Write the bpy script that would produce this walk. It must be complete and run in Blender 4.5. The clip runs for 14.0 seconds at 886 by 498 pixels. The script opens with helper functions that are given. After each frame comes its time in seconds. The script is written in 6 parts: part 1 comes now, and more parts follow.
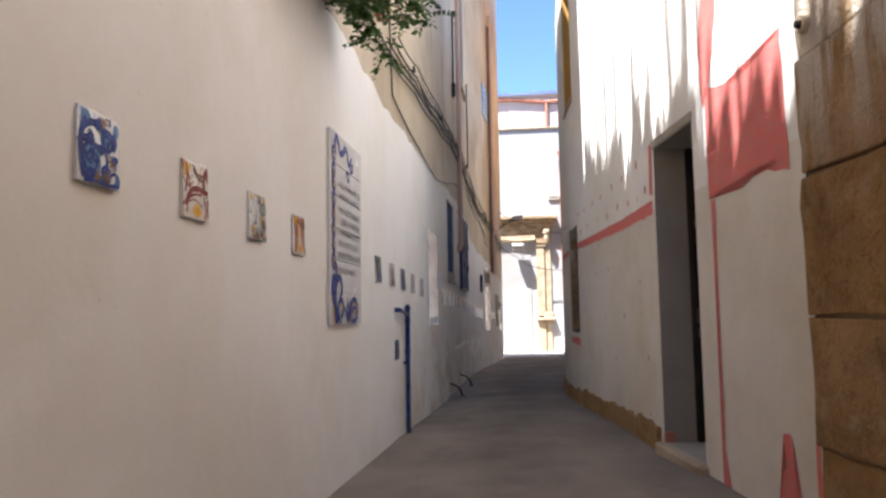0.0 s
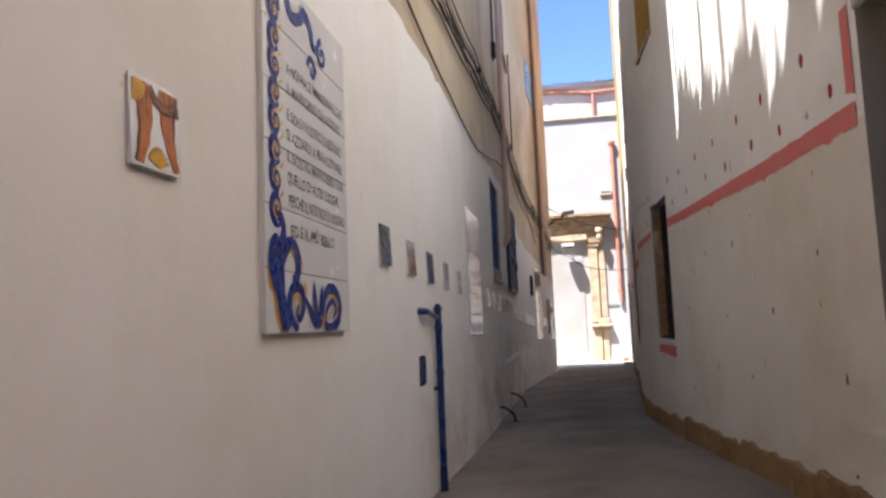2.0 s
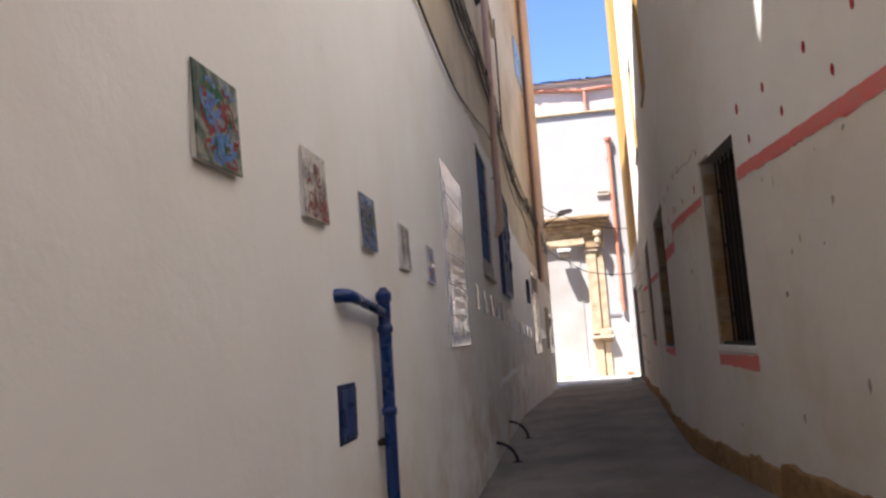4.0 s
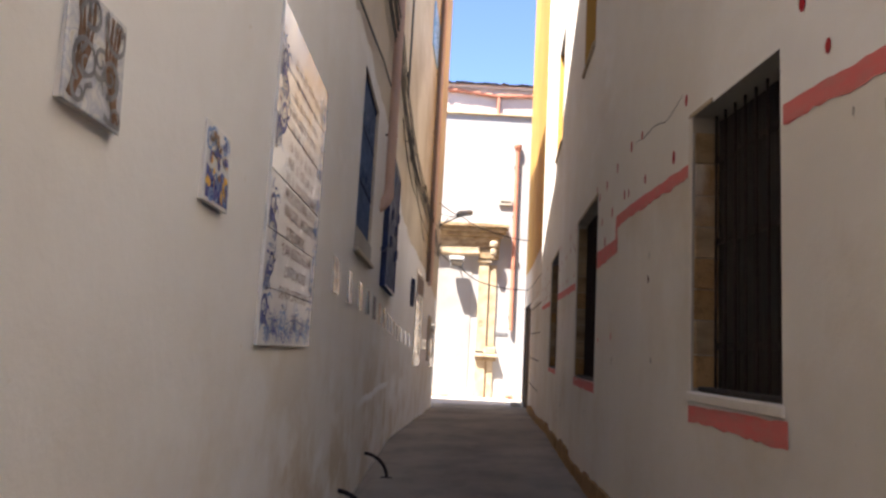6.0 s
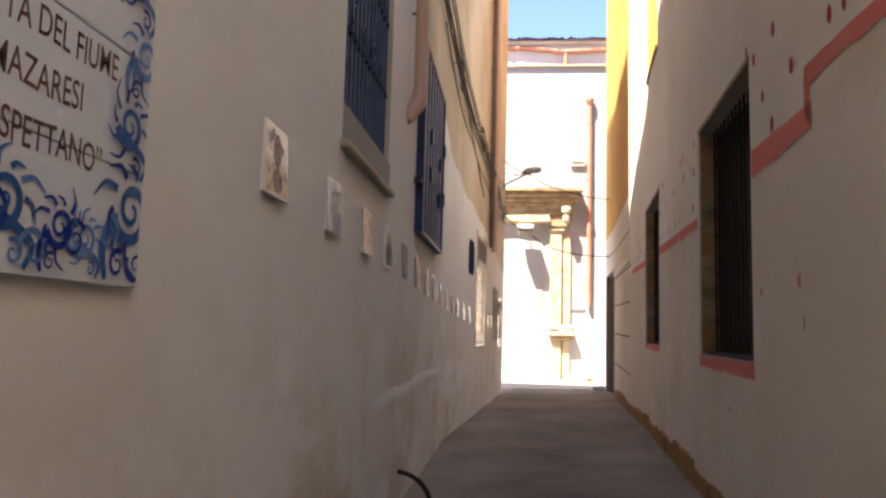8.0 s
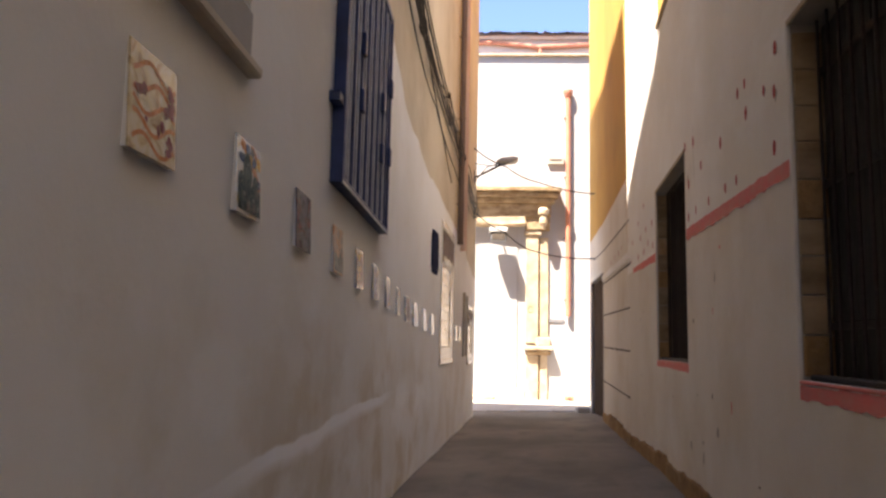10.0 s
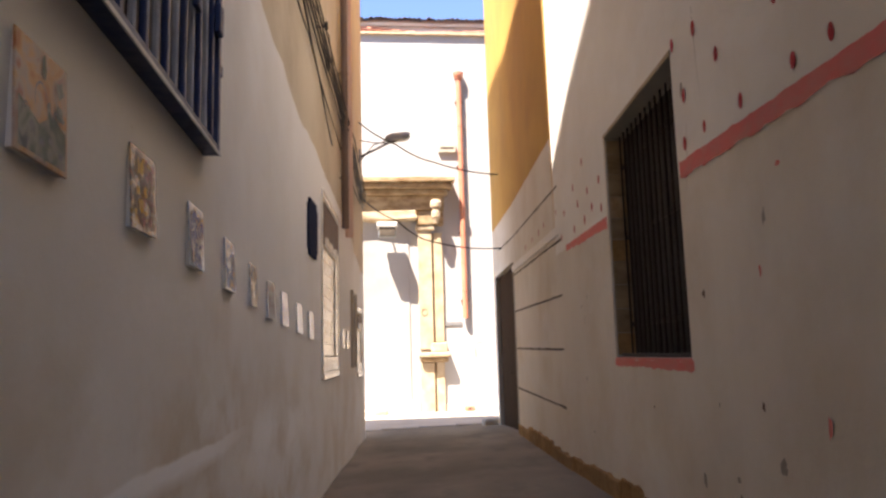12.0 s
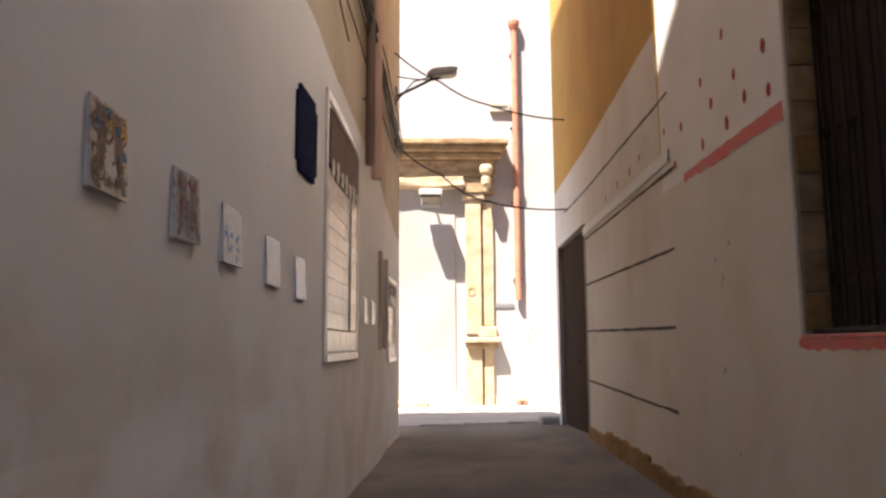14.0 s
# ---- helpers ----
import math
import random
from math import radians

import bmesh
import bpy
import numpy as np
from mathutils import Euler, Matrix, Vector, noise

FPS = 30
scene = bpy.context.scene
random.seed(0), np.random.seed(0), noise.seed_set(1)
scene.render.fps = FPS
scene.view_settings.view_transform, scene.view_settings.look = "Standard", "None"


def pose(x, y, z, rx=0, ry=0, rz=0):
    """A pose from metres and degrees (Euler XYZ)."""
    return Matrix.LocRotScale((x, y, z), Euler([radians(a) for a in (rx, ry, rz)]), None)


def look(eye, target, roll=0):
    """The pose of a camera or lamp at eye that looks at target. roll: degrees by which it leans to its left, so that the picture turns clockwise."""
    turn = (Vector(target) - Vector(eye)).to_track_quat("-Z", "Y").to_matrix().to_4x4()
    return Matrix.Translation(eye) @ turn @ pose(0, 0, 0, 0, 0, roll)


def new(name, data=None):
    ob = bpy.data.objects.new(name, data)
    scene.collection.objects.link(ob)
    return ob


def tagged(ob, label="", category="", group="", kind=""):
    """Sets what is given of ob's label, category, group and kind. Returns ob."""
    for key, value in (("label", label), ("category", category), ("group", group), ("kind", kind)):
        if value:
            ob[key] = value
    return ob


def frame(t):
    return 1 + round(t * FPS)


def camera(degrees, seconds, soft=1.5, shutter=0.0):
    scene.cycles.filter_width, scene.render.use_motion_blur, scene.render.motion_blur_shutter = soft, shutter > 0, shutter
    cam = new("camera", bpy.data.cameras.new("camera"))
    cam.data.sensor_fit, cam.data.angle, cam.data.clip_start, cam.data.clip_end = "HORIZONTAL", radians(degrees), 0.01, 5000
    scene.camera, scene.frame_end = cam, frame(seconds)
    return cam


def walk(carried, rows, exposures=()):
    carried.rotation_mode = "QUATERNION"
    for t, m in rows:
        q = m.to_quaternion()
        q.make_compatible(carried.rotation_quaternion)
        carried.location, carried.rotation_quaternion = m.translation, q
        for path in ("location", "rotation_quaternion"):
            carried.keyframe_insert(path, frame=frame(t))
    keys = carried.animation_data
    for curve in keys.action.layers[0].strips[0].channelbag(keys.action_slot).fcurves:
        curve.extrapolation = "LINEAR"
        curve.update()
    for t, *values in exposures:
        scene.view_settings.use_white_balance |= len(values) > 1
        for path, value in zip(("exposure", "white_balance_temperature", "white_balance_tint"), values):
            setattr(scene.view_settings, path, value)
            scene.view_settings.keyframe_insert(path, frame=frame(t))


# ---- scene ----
cam = camera(62.0, 14.0, soft=2.6)
PATH = [
    (0, (0.276, 1.115, 1.594), (0.063, 3.096, 1.769), -0.9),
    (0.3, (0.233, 1.631, 1.571), (0.011, 3.609, 1.763), 2.4),
    (0.5, (0.192, 1.895, 1.592), (0.013, 3.877, 1.794), 1.1),
    (0.8, (0.16, 2.33, 1.572), (-0.026, 4.308, 1.805), -1.6),
    (1, (0.128, 2.555, 1.57), (-0.2, 4.515, 1.792), -1.4),
    (1.3, (0.088, 2.962, 1.578), (-0.29, 4.916, 1.776), -0.1),
    (1.5, (0.042, 3.243, 1.581), (-0.224, 5.214, 1.789), 2),
    (1.8, (0.004, 3.656, 1.564), (-0.223, 5.634, 1.761), -0.3),
    (2, (-0.045, 3.92, 1.527), (-0.372, 5.882, 1.734), -2.3),
    (2.3, (-0.095, 4.341, 1.529), (-0.55, 6.282, 1.69), -0),
    (2.5, (-0.157, 4.582, 1.508), (-0.564, 6.53, 1.709), 1),
    (2.8, (-0.179, 5.049, 1.519), (-0.47, 7.016, 1.735), -0.9),
    (3, (-0.232, 5.311, 1.496), (-0.502, 7.28, 1.719), -3),
    (5.3, (-0.405, 8.395, 1.423), (-0.734, 10.348, 1.706), -4.2),
    (5.5, (-0.428, 8.586, 1.425), (-0.812, 10.531, 1.689), -3.3),
    (5.8, (-0.409, 9.067, 1.43), (-0.617, 11.042, 1.664), 2.6),
    (6, (-0.423, 9.402, 1.429), (-0.427, 11.384, 1.697), 3.1),
    (6.3, (-0.417, 9.843, 1.415), (-0.299, 11.821, 1.686), -0.4),
    (6.5, (-0.374, 10.075, 1.38), (-0.332, 12.057, 1.647), 0.5),
    (6.8, (-0.361, 10.487, 1.387), (-0.373, 12.475, 1.605), 2.2),
    (7, (-0.346, 10.778, 1.35), (-0.339, 12.767, 1.561), 3.1),
    (7.3, (-0.334, 11.152, 1.357), (-0.283, 13.142, 1.555), -0.2),
    (7.5, (-0.32, 11.435, 1.297), (-0.337, 13.423, 1.516), -1.7),
    (7.8, (-0.328, 11.808, 1.343), (-0.506, 13.789, 1.56), 0.5),
    (8, (-0.338, 12.133, 1.33), (-0.527, 14.112, 1.545), 1.6),
    (8.2, (-0.36, 12.456, 1.329), (-0.416, 14.44, 1.573), -1.7),
    (10.3, (-0.381, 14.992, 1.319), (-0.484, 16.972, 1.581), 1.8),
    (10.5, (-0.399, 15.232, 1.322), (-0.452, 17.211, 1.602), 1.8),
    (10.8, (-0.447, 15.59, 1.334), (-0.433, 17.571, 1.604), -2.7),
    (11, (-0.458, 15.83, 1.285), (-0.524, 17.808, 1.569), -3.3),
    (11.3, (-0.463, 16.128, 1.306), (-0.608, 18.11, 1.531), -1.4),
    (11.5, (-0.45, 16.378, 1.273), (-0.466, 18.362, 1.518), 1.2),
    (11.8, (-0.502, 16.781, 1.291), (-0.326, 18.751, 1.586), 0.2),
    (12, (-0.484, 17.064, 1.263), (-0.28, 19.034, 1.546), -1.6),
    (12.3, (-0.47, 17.423, 1.249), (-0.418, 19.402, 1.531), -0),
    (12.5, (-0.448, 17.635, 1.239), (-0.447, 19.617, 1.506), 0.6),
    (12.8, (-0.41, 18.07, 1.202), (-0.347, 20.044, 1.518), 0.5),
    (13, (-0.403, 18.328, 1.241), (-0.32, 20.302, 1.551), -1.9),
    (13.3, (-0.348, 18.756, 1.236), (-0.268, 20.726, 1.569), -3.7),
    (13.5, (-0.33, 18.952, 1.199), (-0.391, 20.932, 1.477), -0.8),
    (13.8, (-0.272, 19.343, 1.182), (-0.316, 21.328, 1.421), 2.1),
    (14, (-0.314, 19.605, 1.159), (-0.238, 21.587, 1.416), -0.3),
]
walk(cam, [(t, look(e, a, r)) for t, e, a, r in PATH],
     exposures=[(0, 2.50, 6150, 13), (1, 2.36, 6200, 13), (3, 2.34, 6350, 14), (5.5, 2.56, 6750, 15), (8, 3.0, 7450, 17), (10.5, 2.88, 7400, 17), (12.5, 2.74, 7350, 17), (14, 2.58, 7250, 17)])

# ---- light ----
SUN = Vector((0.36, 0.40, -1.0)).normalized()
world = bpy.data.worlds.new("sky")
scene.world = world
world.use_nodes = True
wn = world.node_tree
sky = wn.nodes.new("ShaderNodeTexSky")
sky.sky_type = "NISHITA"
sky.sun_disc = False
sky.sun_elevation = math.asin(-SUN.z)
sky.sun_rotation = math.atan2(-SUN.x, -SUN.y)
sky.altitude = 1200.0
sky.air_density, sky.dust_density, sky.ozone_density = 0.75, 0.02, 6.0
wn.nodes["Background"].inputs["Strength"].default_value = 0.08
wn.links.new(sky.outputs[0], wn.nodes["Background"].inputs["Color"])
sun = new("sun", bpy.data.lights.new("sun", "SUN"))
sun.data.energy, sun.data.angle, sun.data.color = 3.7, radians(0.55), (1.0, 0.96, 0.90)
sun.matrix_world = look((-8, -8, 25), Vector((-8, -8, 25)) + SUN)


# ---- materials ----
def hexc(s):
    return tuple((int(s[i:i + 2], 16) / 255) ** 2.2 for i in (0, 2, 4)) + (1.0,)


def col(r, g, b):
    return (r, g, b, 1.0)


class Mat:
    """A principled material with helpers to add nodes."""

    def __init__(self, name, rough=0.8, metal=0.0, spec=0.4):
        self.m = bpy.data.materials.new(name)
        self.m.use_nodes = True
        self.t = self.m.node_tree
        self.p = self.t.nodes["Principled BSDF"]
        self.p.inputs["Roughness"].default_value = rough
        self.p.inputs["Metallic"].default_value = metal
        self.p.inputs["Specular IOR Level"].default_value = spec
        self.pos = self.add("ShaderNodeNewGeometry").outputs["Position"]

    def add(self, kind):
        return self.t.nodes.new(kind)

    def link(self, a, b):
        self.t.links.new(a, b)

    def coords(self, scale=(1, 1, 1)):
        n = self.add("ShaderNodeMapping")
        n.inputs["Scale"].default_value = scale
        self.link(self.pos, n.inputs["Vector"])
        return n.outputs[0]

    def noise(self, scale, detail=4, stretch=(1, 1, 1), rough=0.55):
        n = self.add("ShaderNodeTexNoise")
        n.inputs["Scale"].default_value = scale
        n.inputs["Detail"].default_value = detail
        n.inputs["Roughness"].default_value = rough
        self.link(self.coords(stretch), n.inputs["Vector"])
        return n.outputs["Fac"]

    def ramp(self, fac, lo, hi, a=0.0, b=1.0):
        n = self.add("ShaderNodeMapRange")
        n.inputs["From Min"].default_value, n.inputs["From Max"].default_value = lo, hi
        n.inputs["To Min"].default_value, n.inputs["To Max"].default_value = a, b
        self.link(fac, n.inputs["Value"])
        return n.outputs[0]

    def math(self, op, a, b):
        n = self.add("ShaderNodeMath")
        n.operation = op
        for i, v in enumerate((a, b)):
            if isinstance(v, (int, float)):
                n.inputs[i].default_value = v
            else:
                self.link(v, n.inputs[i])
        return n.outputs[0]

    def mix(self, fac, a, b):
        n = self.add("ShaderNodeMix")
        n.data_type = "RGBA"
        if isinstance(fac, (int, float)):
            n.inputs["Factor"].default_value = fac
        else:
            self.link(fac, n.inputs["Factor"])
        for i, v in ((6, a), (7, b)):
            if isinstance(v, tuple):
                n.inputs[i].default_value = v
            else:
                self.link(v, n.inputs[i])
        return n.outputs[2]

    def z(self):
        n = self.add("ShaderNodeSeparateXYZ")
        self.link(self.pos, n.inputs[0])
        return n.outputs["Z"], n.outputs["Y"], n.outputs["X"]

    def color(self, c):
        if isinstance(c, tuple):
            self.p.inputs["Base Color"].default_value = c
        else:
            self.link(c, self.p.inputs["Base Color"])
        return self

    def bump(self, height, strength=0.3, distance=0.01):
        n = self.add("ShaderNodeBump")
        n.inputs["Strength"].default_value, n.inputs["Distance"].default_value = strength, distance
        self.link(height, n.inputs["Height"])
        self.link(n.outputs[0], self.p.inputs["Normal"])
        return self

    def random(self):
        return self.add("ShaderNodeObjectInfo").outputs["Random"]


def plaster(name, base, dark, stain, grime=0.5, bump=0.35, pale=None, old=False):
    """Limewashed plaster: broad clouding, vertical runs, blotches of damp and fine trowel relief."""
    m = Mat(name, rough=0.88, spec=0.2)
    c = m.mix(m.ramp(m.noise(0.55, 5), 0.35, 0.7), base, dark)
    runs = m.ramp(m.noise(1.6, 5, (2.2, 2.2, 0.22)), 0.52, 0.78, 0.0, 0.4)
    c = m.mix(runs, c, dark)
    spots = m.ramp(m.noise(0.62, 6, (1, 1, 0.9), 0.62), 0.46, 0.72, 0.0, grime)
    c = m.mix(spots, c, stain)
    if old:
        zz, yy, xx = m.z()
        # wall dulled around y 13-20 so the stretch beyond looks lit by the street
        along_y = m.math("ADD", yy, m.math("MULTIPLY", m.math("SUBTRACT", m.noise(0.9, 4), 0.5), 3.0))
        bounce_dim = m.math("MULTIPLY", m.ramp(along_y, 12.5, 14.5), m.ramp(along_y, 20.8, 19.0, 0.0, 0.6))
        c = m.mix(bounce_dim, c, col(0.74, 0.69, 0.60))
        # damp blotches, soft ragged edges, mostly low; fewer past y 21 for light from the street
        edge = m.math("ADD", zz, m.math("MULTIPLY", m.math("SUBTRACT", m.noise(0.8, 4), 0.5), 1.3))
        low = m.math("MULTIPLY", m.ramp(edge, 0.55, 1.5, 1.0, 0.12), m.math("MULTIPLY", m.ramp(yy, 9.0, 13.5, 0.15, 1.0), m.ramp(yy, 21.0, 24.5, 1.0, 0.35)))
        damp = m.math("MULTIPLY", m.ramp(m.noise(1.5, 5, (1, 0.8, 0.9), 0.6), 0.44, 0.58, 0.05, 0.95), low)
        c = m.mix(damp, c, col(0.60, 0.50, 0.37))
        chalk = m.math("MULTIPLY", m.ramp(m.noise(2.4, 4, (1, 0.6, 1.1), 0.55), 0.52, 0.64, 0.0, 0.85), low)
        c = m.mix(chalk, c, col(0.86, 0.84, 0.80))
        # a broad whiter smear of fresh wash running along the wall
        mid = m.math("ADD", m.math("MULTIPLY", m.math("SUBTRACT", m.noise(1.1, 3), 0.5), 0.16), 0.90)
        d = m.math("SUBTRACT", mid, zz)
        smear = m.math("MULTIPLY", m.ramp(d, 0.0, 0.015), m.ramp(d, 0.115, 0.06))
        smear = m.math("MULTIPLY", smear, m.math("MULTIPLY", m.ramp(yy, 16.6, 17.6), m.ramp(yy, 22.4, 20.6)))
        # soft chalky clouds further along
        cloud = m.math("MULTIPLY", m.ramp(m.math("ABSOLUTE", m.math("SUBTRACT", zz, 0.72), 0.0), 0.38, 0.08), m.ramp(m.noise(1.7, 4, (1, 0.6, 1.1)), 0.40, 0.60, 0.0, 0.9))
        cloud = m.math("MULTIPLY", cloud, m.math("MULTIPLY", m.ramp(yy, 20.4, 22.2), m.ramp(yy, 25.2, 23.8)))
        smear = m.math("MAXIMUM", smear, cloud)
        under = m.math("MULTIPLY", m.math("MULTIPLY", m.ramp(d, 0.0, 0.1), m.ramp(yy, 15.5, 17.0)), m.ramp(yy, 22.5, 21.0, 0.0, 0.35))
        c = m.mix(under, c, col(0.66, 0.58, 0.47))
        c = m.mix(smear, c, col(0.92, 0.91, 0.885))
    if pale:
        c = m.mix(m.ramp(m.noise(1.3, 5, (1, 0.5, 1.2), 0.6), 0.56, 0.74, 0.0, 0.6), c, pale)
    specks = m.ramp(m.noise(13, 2), 0.75, 0.785, 0.0, 0.5)
    c = m.mix(specks, c, stain)
    m.color(c)
    h = m.math("ADD", m.math("MULTIPLY", m.noise(2.2, 4), 3.0), m.math("ADD", m.noise(9, 5), m.math("MULTIPLY", m.noise(70, 3), 0.2)))
    m.bump(h, bump, 0.010)
    return m.m


def simple(name, a, b, scale=6, rough=0.6, metal=0.0, bump=0.15, spec=0.4, stretch=(1, 1, 1), vary=0.0):
    m = Mat(name, rough=rough, metal=metal, spec=spec)
    f = m.ramp(m.noise(scale, 5, stretch), 0.35, 0.68)
    if vary:
        f = m.math("ADD", m.math("MULTIPLY", f, 1 - vary), m.math("MULTIPLY", m.random(), vary))
    m.color(m.mix(f, a, b))
    r = m.ramp(m.noise(scale * 2.3, 4, stretch), 0.3, 0.7, max(rough - 0.12, 0.05), min(rough + 0.1, 1))
    m.link(r, m.p.inputs["Roughness"])
    if bump:
        m.bump(m.noise(scale * 3, 5, stretch), bump, 0.006)
    return m.m


WHITE = plaster("white_limewash", col(0.865, 0.85, 0.825), col(0.80, 0.78, 0.745), col(0.65, 0.585, 0.48), 0.4, 0.3, col(0.89, 0.88, 0.86), True)
WHITE_E = plaster("grey_white_limewash", col(0.77, 0.725, 0.655), col(0.69, 0.64, 0.565), col(0.54, 0.44, 0.30), 0.6, 0.35, col(0.76, 0.74, 0.71))
BEIGE = plaster("beige_plaster", col(0.60, 0.52, 0.40), col(0.50, 0.41, 0.29), col(0.28, 0.21, 0.14), 0.6, 0.6)
OCHRE = plaster("ochre_plaster", col(0.60, 0.36, 0.10), col(0.50, 0.28, 0.075), col(0.40, 0.24, 0.09), 0.6)
FARWHITE = plaster("far_white_plaster", col(0.40, 0.40, 0.405), col(0.36, 0.355, 0.355), col(0.38, 0.34, 0.29), 0.3)
FARINFILL = plaster("infill_plaster", col(0.385, 0.378, 0.372), col(0.345, 0.33, 0.315), col(0.31, 0.265, 0.21), 0.5)
PINKWALL = plaster("faded_pink_plaster", col(0.60, 0.47, 0.41), col(0.5, 0.38, 0.33), col(0.4, 0.3, 0.26), 0.4)
def sandstone():
    m = Mat("sandstone", rough=0.95, spec=0.1)
    c = m.mix(m.ramp(m.noise(2.2, 6, rough=0.65), 0.32, 0.68), col(0.44, 0.27, 0.12), col(0.27, 0.15, 0.06))
    c = m.mix(m.ramp(m.noise(9, 6, rough=0.75), 0.5, 0.68, 0, 0.75), c, col(0.15, 0.085, 0.04))
    c = m.mix(m.ramp(m.noise(4, 5), 0.6, 0.74, 0, 0.5), c, col(0.52, 0.40, 0.25))
    c = m.mix(m.math("MULTIPLY", m.random(), 0.3), c, col(0.36, 0.25, 0.15))
    zz, yy, xx = m.z()
    lime = m.math("MULTIPLY", m.ramp(m.noise(3.0, 5, (1, 2.4, 0.3), 0.6), 0.42, 0.56, 0, 0.85), m.ramp(zz, 2.2, 2.8))
    c = m.mix(lime, c, col(0.66, 0.61, 0.52))
    m.color(c)
    m.bump(m.math("ADD", m.noise(7, 7, rough=0.75), m.math("MULTIPLY", m.noise(38, 4), 0.5)), 1.0, 0.03)
    return m.m


SAND = sandstone()
SANDPALE = simple("pale_sandstone", col(0.50, 0.41, 0.29), col(0.37, 0.28, 0.18), 3.0, 0.9, 0, 0.6, 0.2)
SANDDARK = simple("dark_sandstone", col(0.38, 0.28, 0.17), col(0.20, 0.13, 0.07), 3.4, 0.9, 0, 0.7, 0.2, stretch=(1, 1, 2))
DARKMORTAR = simple("dark_open_joint", col(0.10, 0.08, 0.06), col(0.05, 0.04, 0.03), 9, 0.95, 0, 0.4)
# room walls hold the gloom of the unlit interior in their colour
DARKROOM = simple("shade_dark_room_wall", col(0.16, 0.14, 0.12), col(0.1, 0.09, 0.08), 2, 0.95, 0, 0.3)
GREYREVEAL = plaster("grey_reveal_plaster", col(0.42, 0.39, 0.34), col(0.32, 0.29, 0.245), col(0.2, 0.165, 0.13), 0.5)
BLUE = simple("blue_paint", col(0.007, 0.036, 0.155), col(0.006, 0.028, 0.12), 4, 0.3, 0, 0.05, 0.45)
CAGEBLUE = simple("navy_blue_paint", col(0.010, 0.026, 0.10), col(0.007, 0.017, 0.06), 9, 0.5, 0, 0.12, 0.4)
BLUEDARK = simple("dark_blue_paint", col(0.012, 0.028, 0.09), col(0.008, 0.018, 0.055), 9, 0.5, 0, 0.15, 0.4)
NAVY = simple("matt_navy_paint", col(0.012, 0.020, 0.058), col(0.008, 0.013, 0.036), 9, 0.9, 0, 0.1, 0.05)
SLATE = simple("slate_blue_bar", col(0.075, 0.115, 0.20), col(0.03, 0.055, 0.11), 8, 0.6, 0.0, 0.15, 0.3)
BARGREY = simple("pale_highlight_grey", col(0.40, 0.41, 0.42), col(0.24, 0.26, 0.29), 8, 0.45, 0.1, 0.15)
TERRA = simple("terracotta_pipe", col(0.52, 0.21, 0.13), col(0.40, 0.15, 0.09), 5, 0.7, 0, 0.2, stretch=(1, 1, 0.3))
PINKPIPE = simple("faded_pink_downpipe", col(0.62, 0.41, 0.30), col(0.50, 0.31, 0.22), 4, 0.75, 0, 0.25, stretch=(1, 1, 0.3))
BROWNPIPE = simple("brown_downpipe", col(0.17, 0.10, 0.06), col(0.10, 0.06, 0.04), 4, 0.6, 0, 0.2, stretch=(1, 1, 0.3))
PINK = simple("pink_brush_paint", col(0.72, 0.17, 0.16), col(0.62, 0.22, 0.19), 7, 0.8, 0, 0.2, stretch=(1, 1, 3))
RED = simple("red_dot_paint", col(0.46, 0.012, 0.02), col(0.34, 0.01, 0.015), 20, 0.7, 0, 0.1)
TILEWHITE = simple("white_glazed_tile", col(0.76, 0.77, 0.77), col(0.70, 0.71, 0.72), 3, 0.18, 0, 0.05, 0.5)
TILECREAM = simple("cream_glazed_tile", col(0.74, 0.68, 0.58), col(0.66, 0.59, 0.48), 6, 0.2, 0, 0.06, 0.5)
TILETAN = simple("tan_glazed_tile", col(0.50, 0.42, 0.31), col(0.42, 0.34, 0.24), 6, 0.2, 0, 0.05, 0.5)
INK = simple("dark_lettering_glaze", col(0.035, 0.03, 0.035), col(0.06, 0.045, 0.05), 30, 0.35, 0, 0.0)
INKRED = simple("dark_red_lettering_glaze", col(0.13, 0.035, 0.028), col(0.07, 0.022, 0.02), 30, 0.35, 0, 0.0)
COBALT = simple("cobalt_glaze", col(0.014, 0.042, 0.27), col(0.010, 0.022, 0.15), 14, 0.32, 0, 0.03, 0.12)
SKYGLAZE = simple("pale_blue_glaze", col(0.07, 0.16, 0.40), col(0.14, 0.27, 0.50), 18, 0.32, 0, 0.03, 0.12)
TEAL = simple("mid_blue_glaze", col(0.035, 0.13, 0.33), col(0.025, 0.08, 0.22), 18, 0.32, 0, 0.03, 0.12)
YELLOW = simple("yellow_glaze", col(0.70, 0.42, 0.04), col(0.60, 0.28, 0.03), 18, 0.32, 0, 0.03, 0.12)
ORANGE = simple("burnt_orange_glaze", col(0.55, 0.20, 0.05), col(0.42, 0.13, 0.04), 18, 0.32, 0, 0.03, 0.12)
MAROON = simple("maroon_glaze", col(0.27, 0.05, 0.05), col(0.18, 0.04, 0.04), 18, 0.32, 0, 0.03, 0.12)
GREENGLAZE = simple("green_glaze", col(0.06, 0.15, 0.08), col(0.03, 0.09, 0.06), 18, 0.5, 0, 0.03, 0.05)
BROWNGLAZE = simple("brown_glaze", col(0.22, 0.12, 0.07), col(0.12, 0.07, 0.04), 18, 0.32, 0, 0.03, 0.12)
GREYGLAZE = simple("grey_glaze", col(0.30, 0.30, 0.30), col(0.16, 0.16, 0.17), 18, 0.5, 0, 0.03, 0.05)
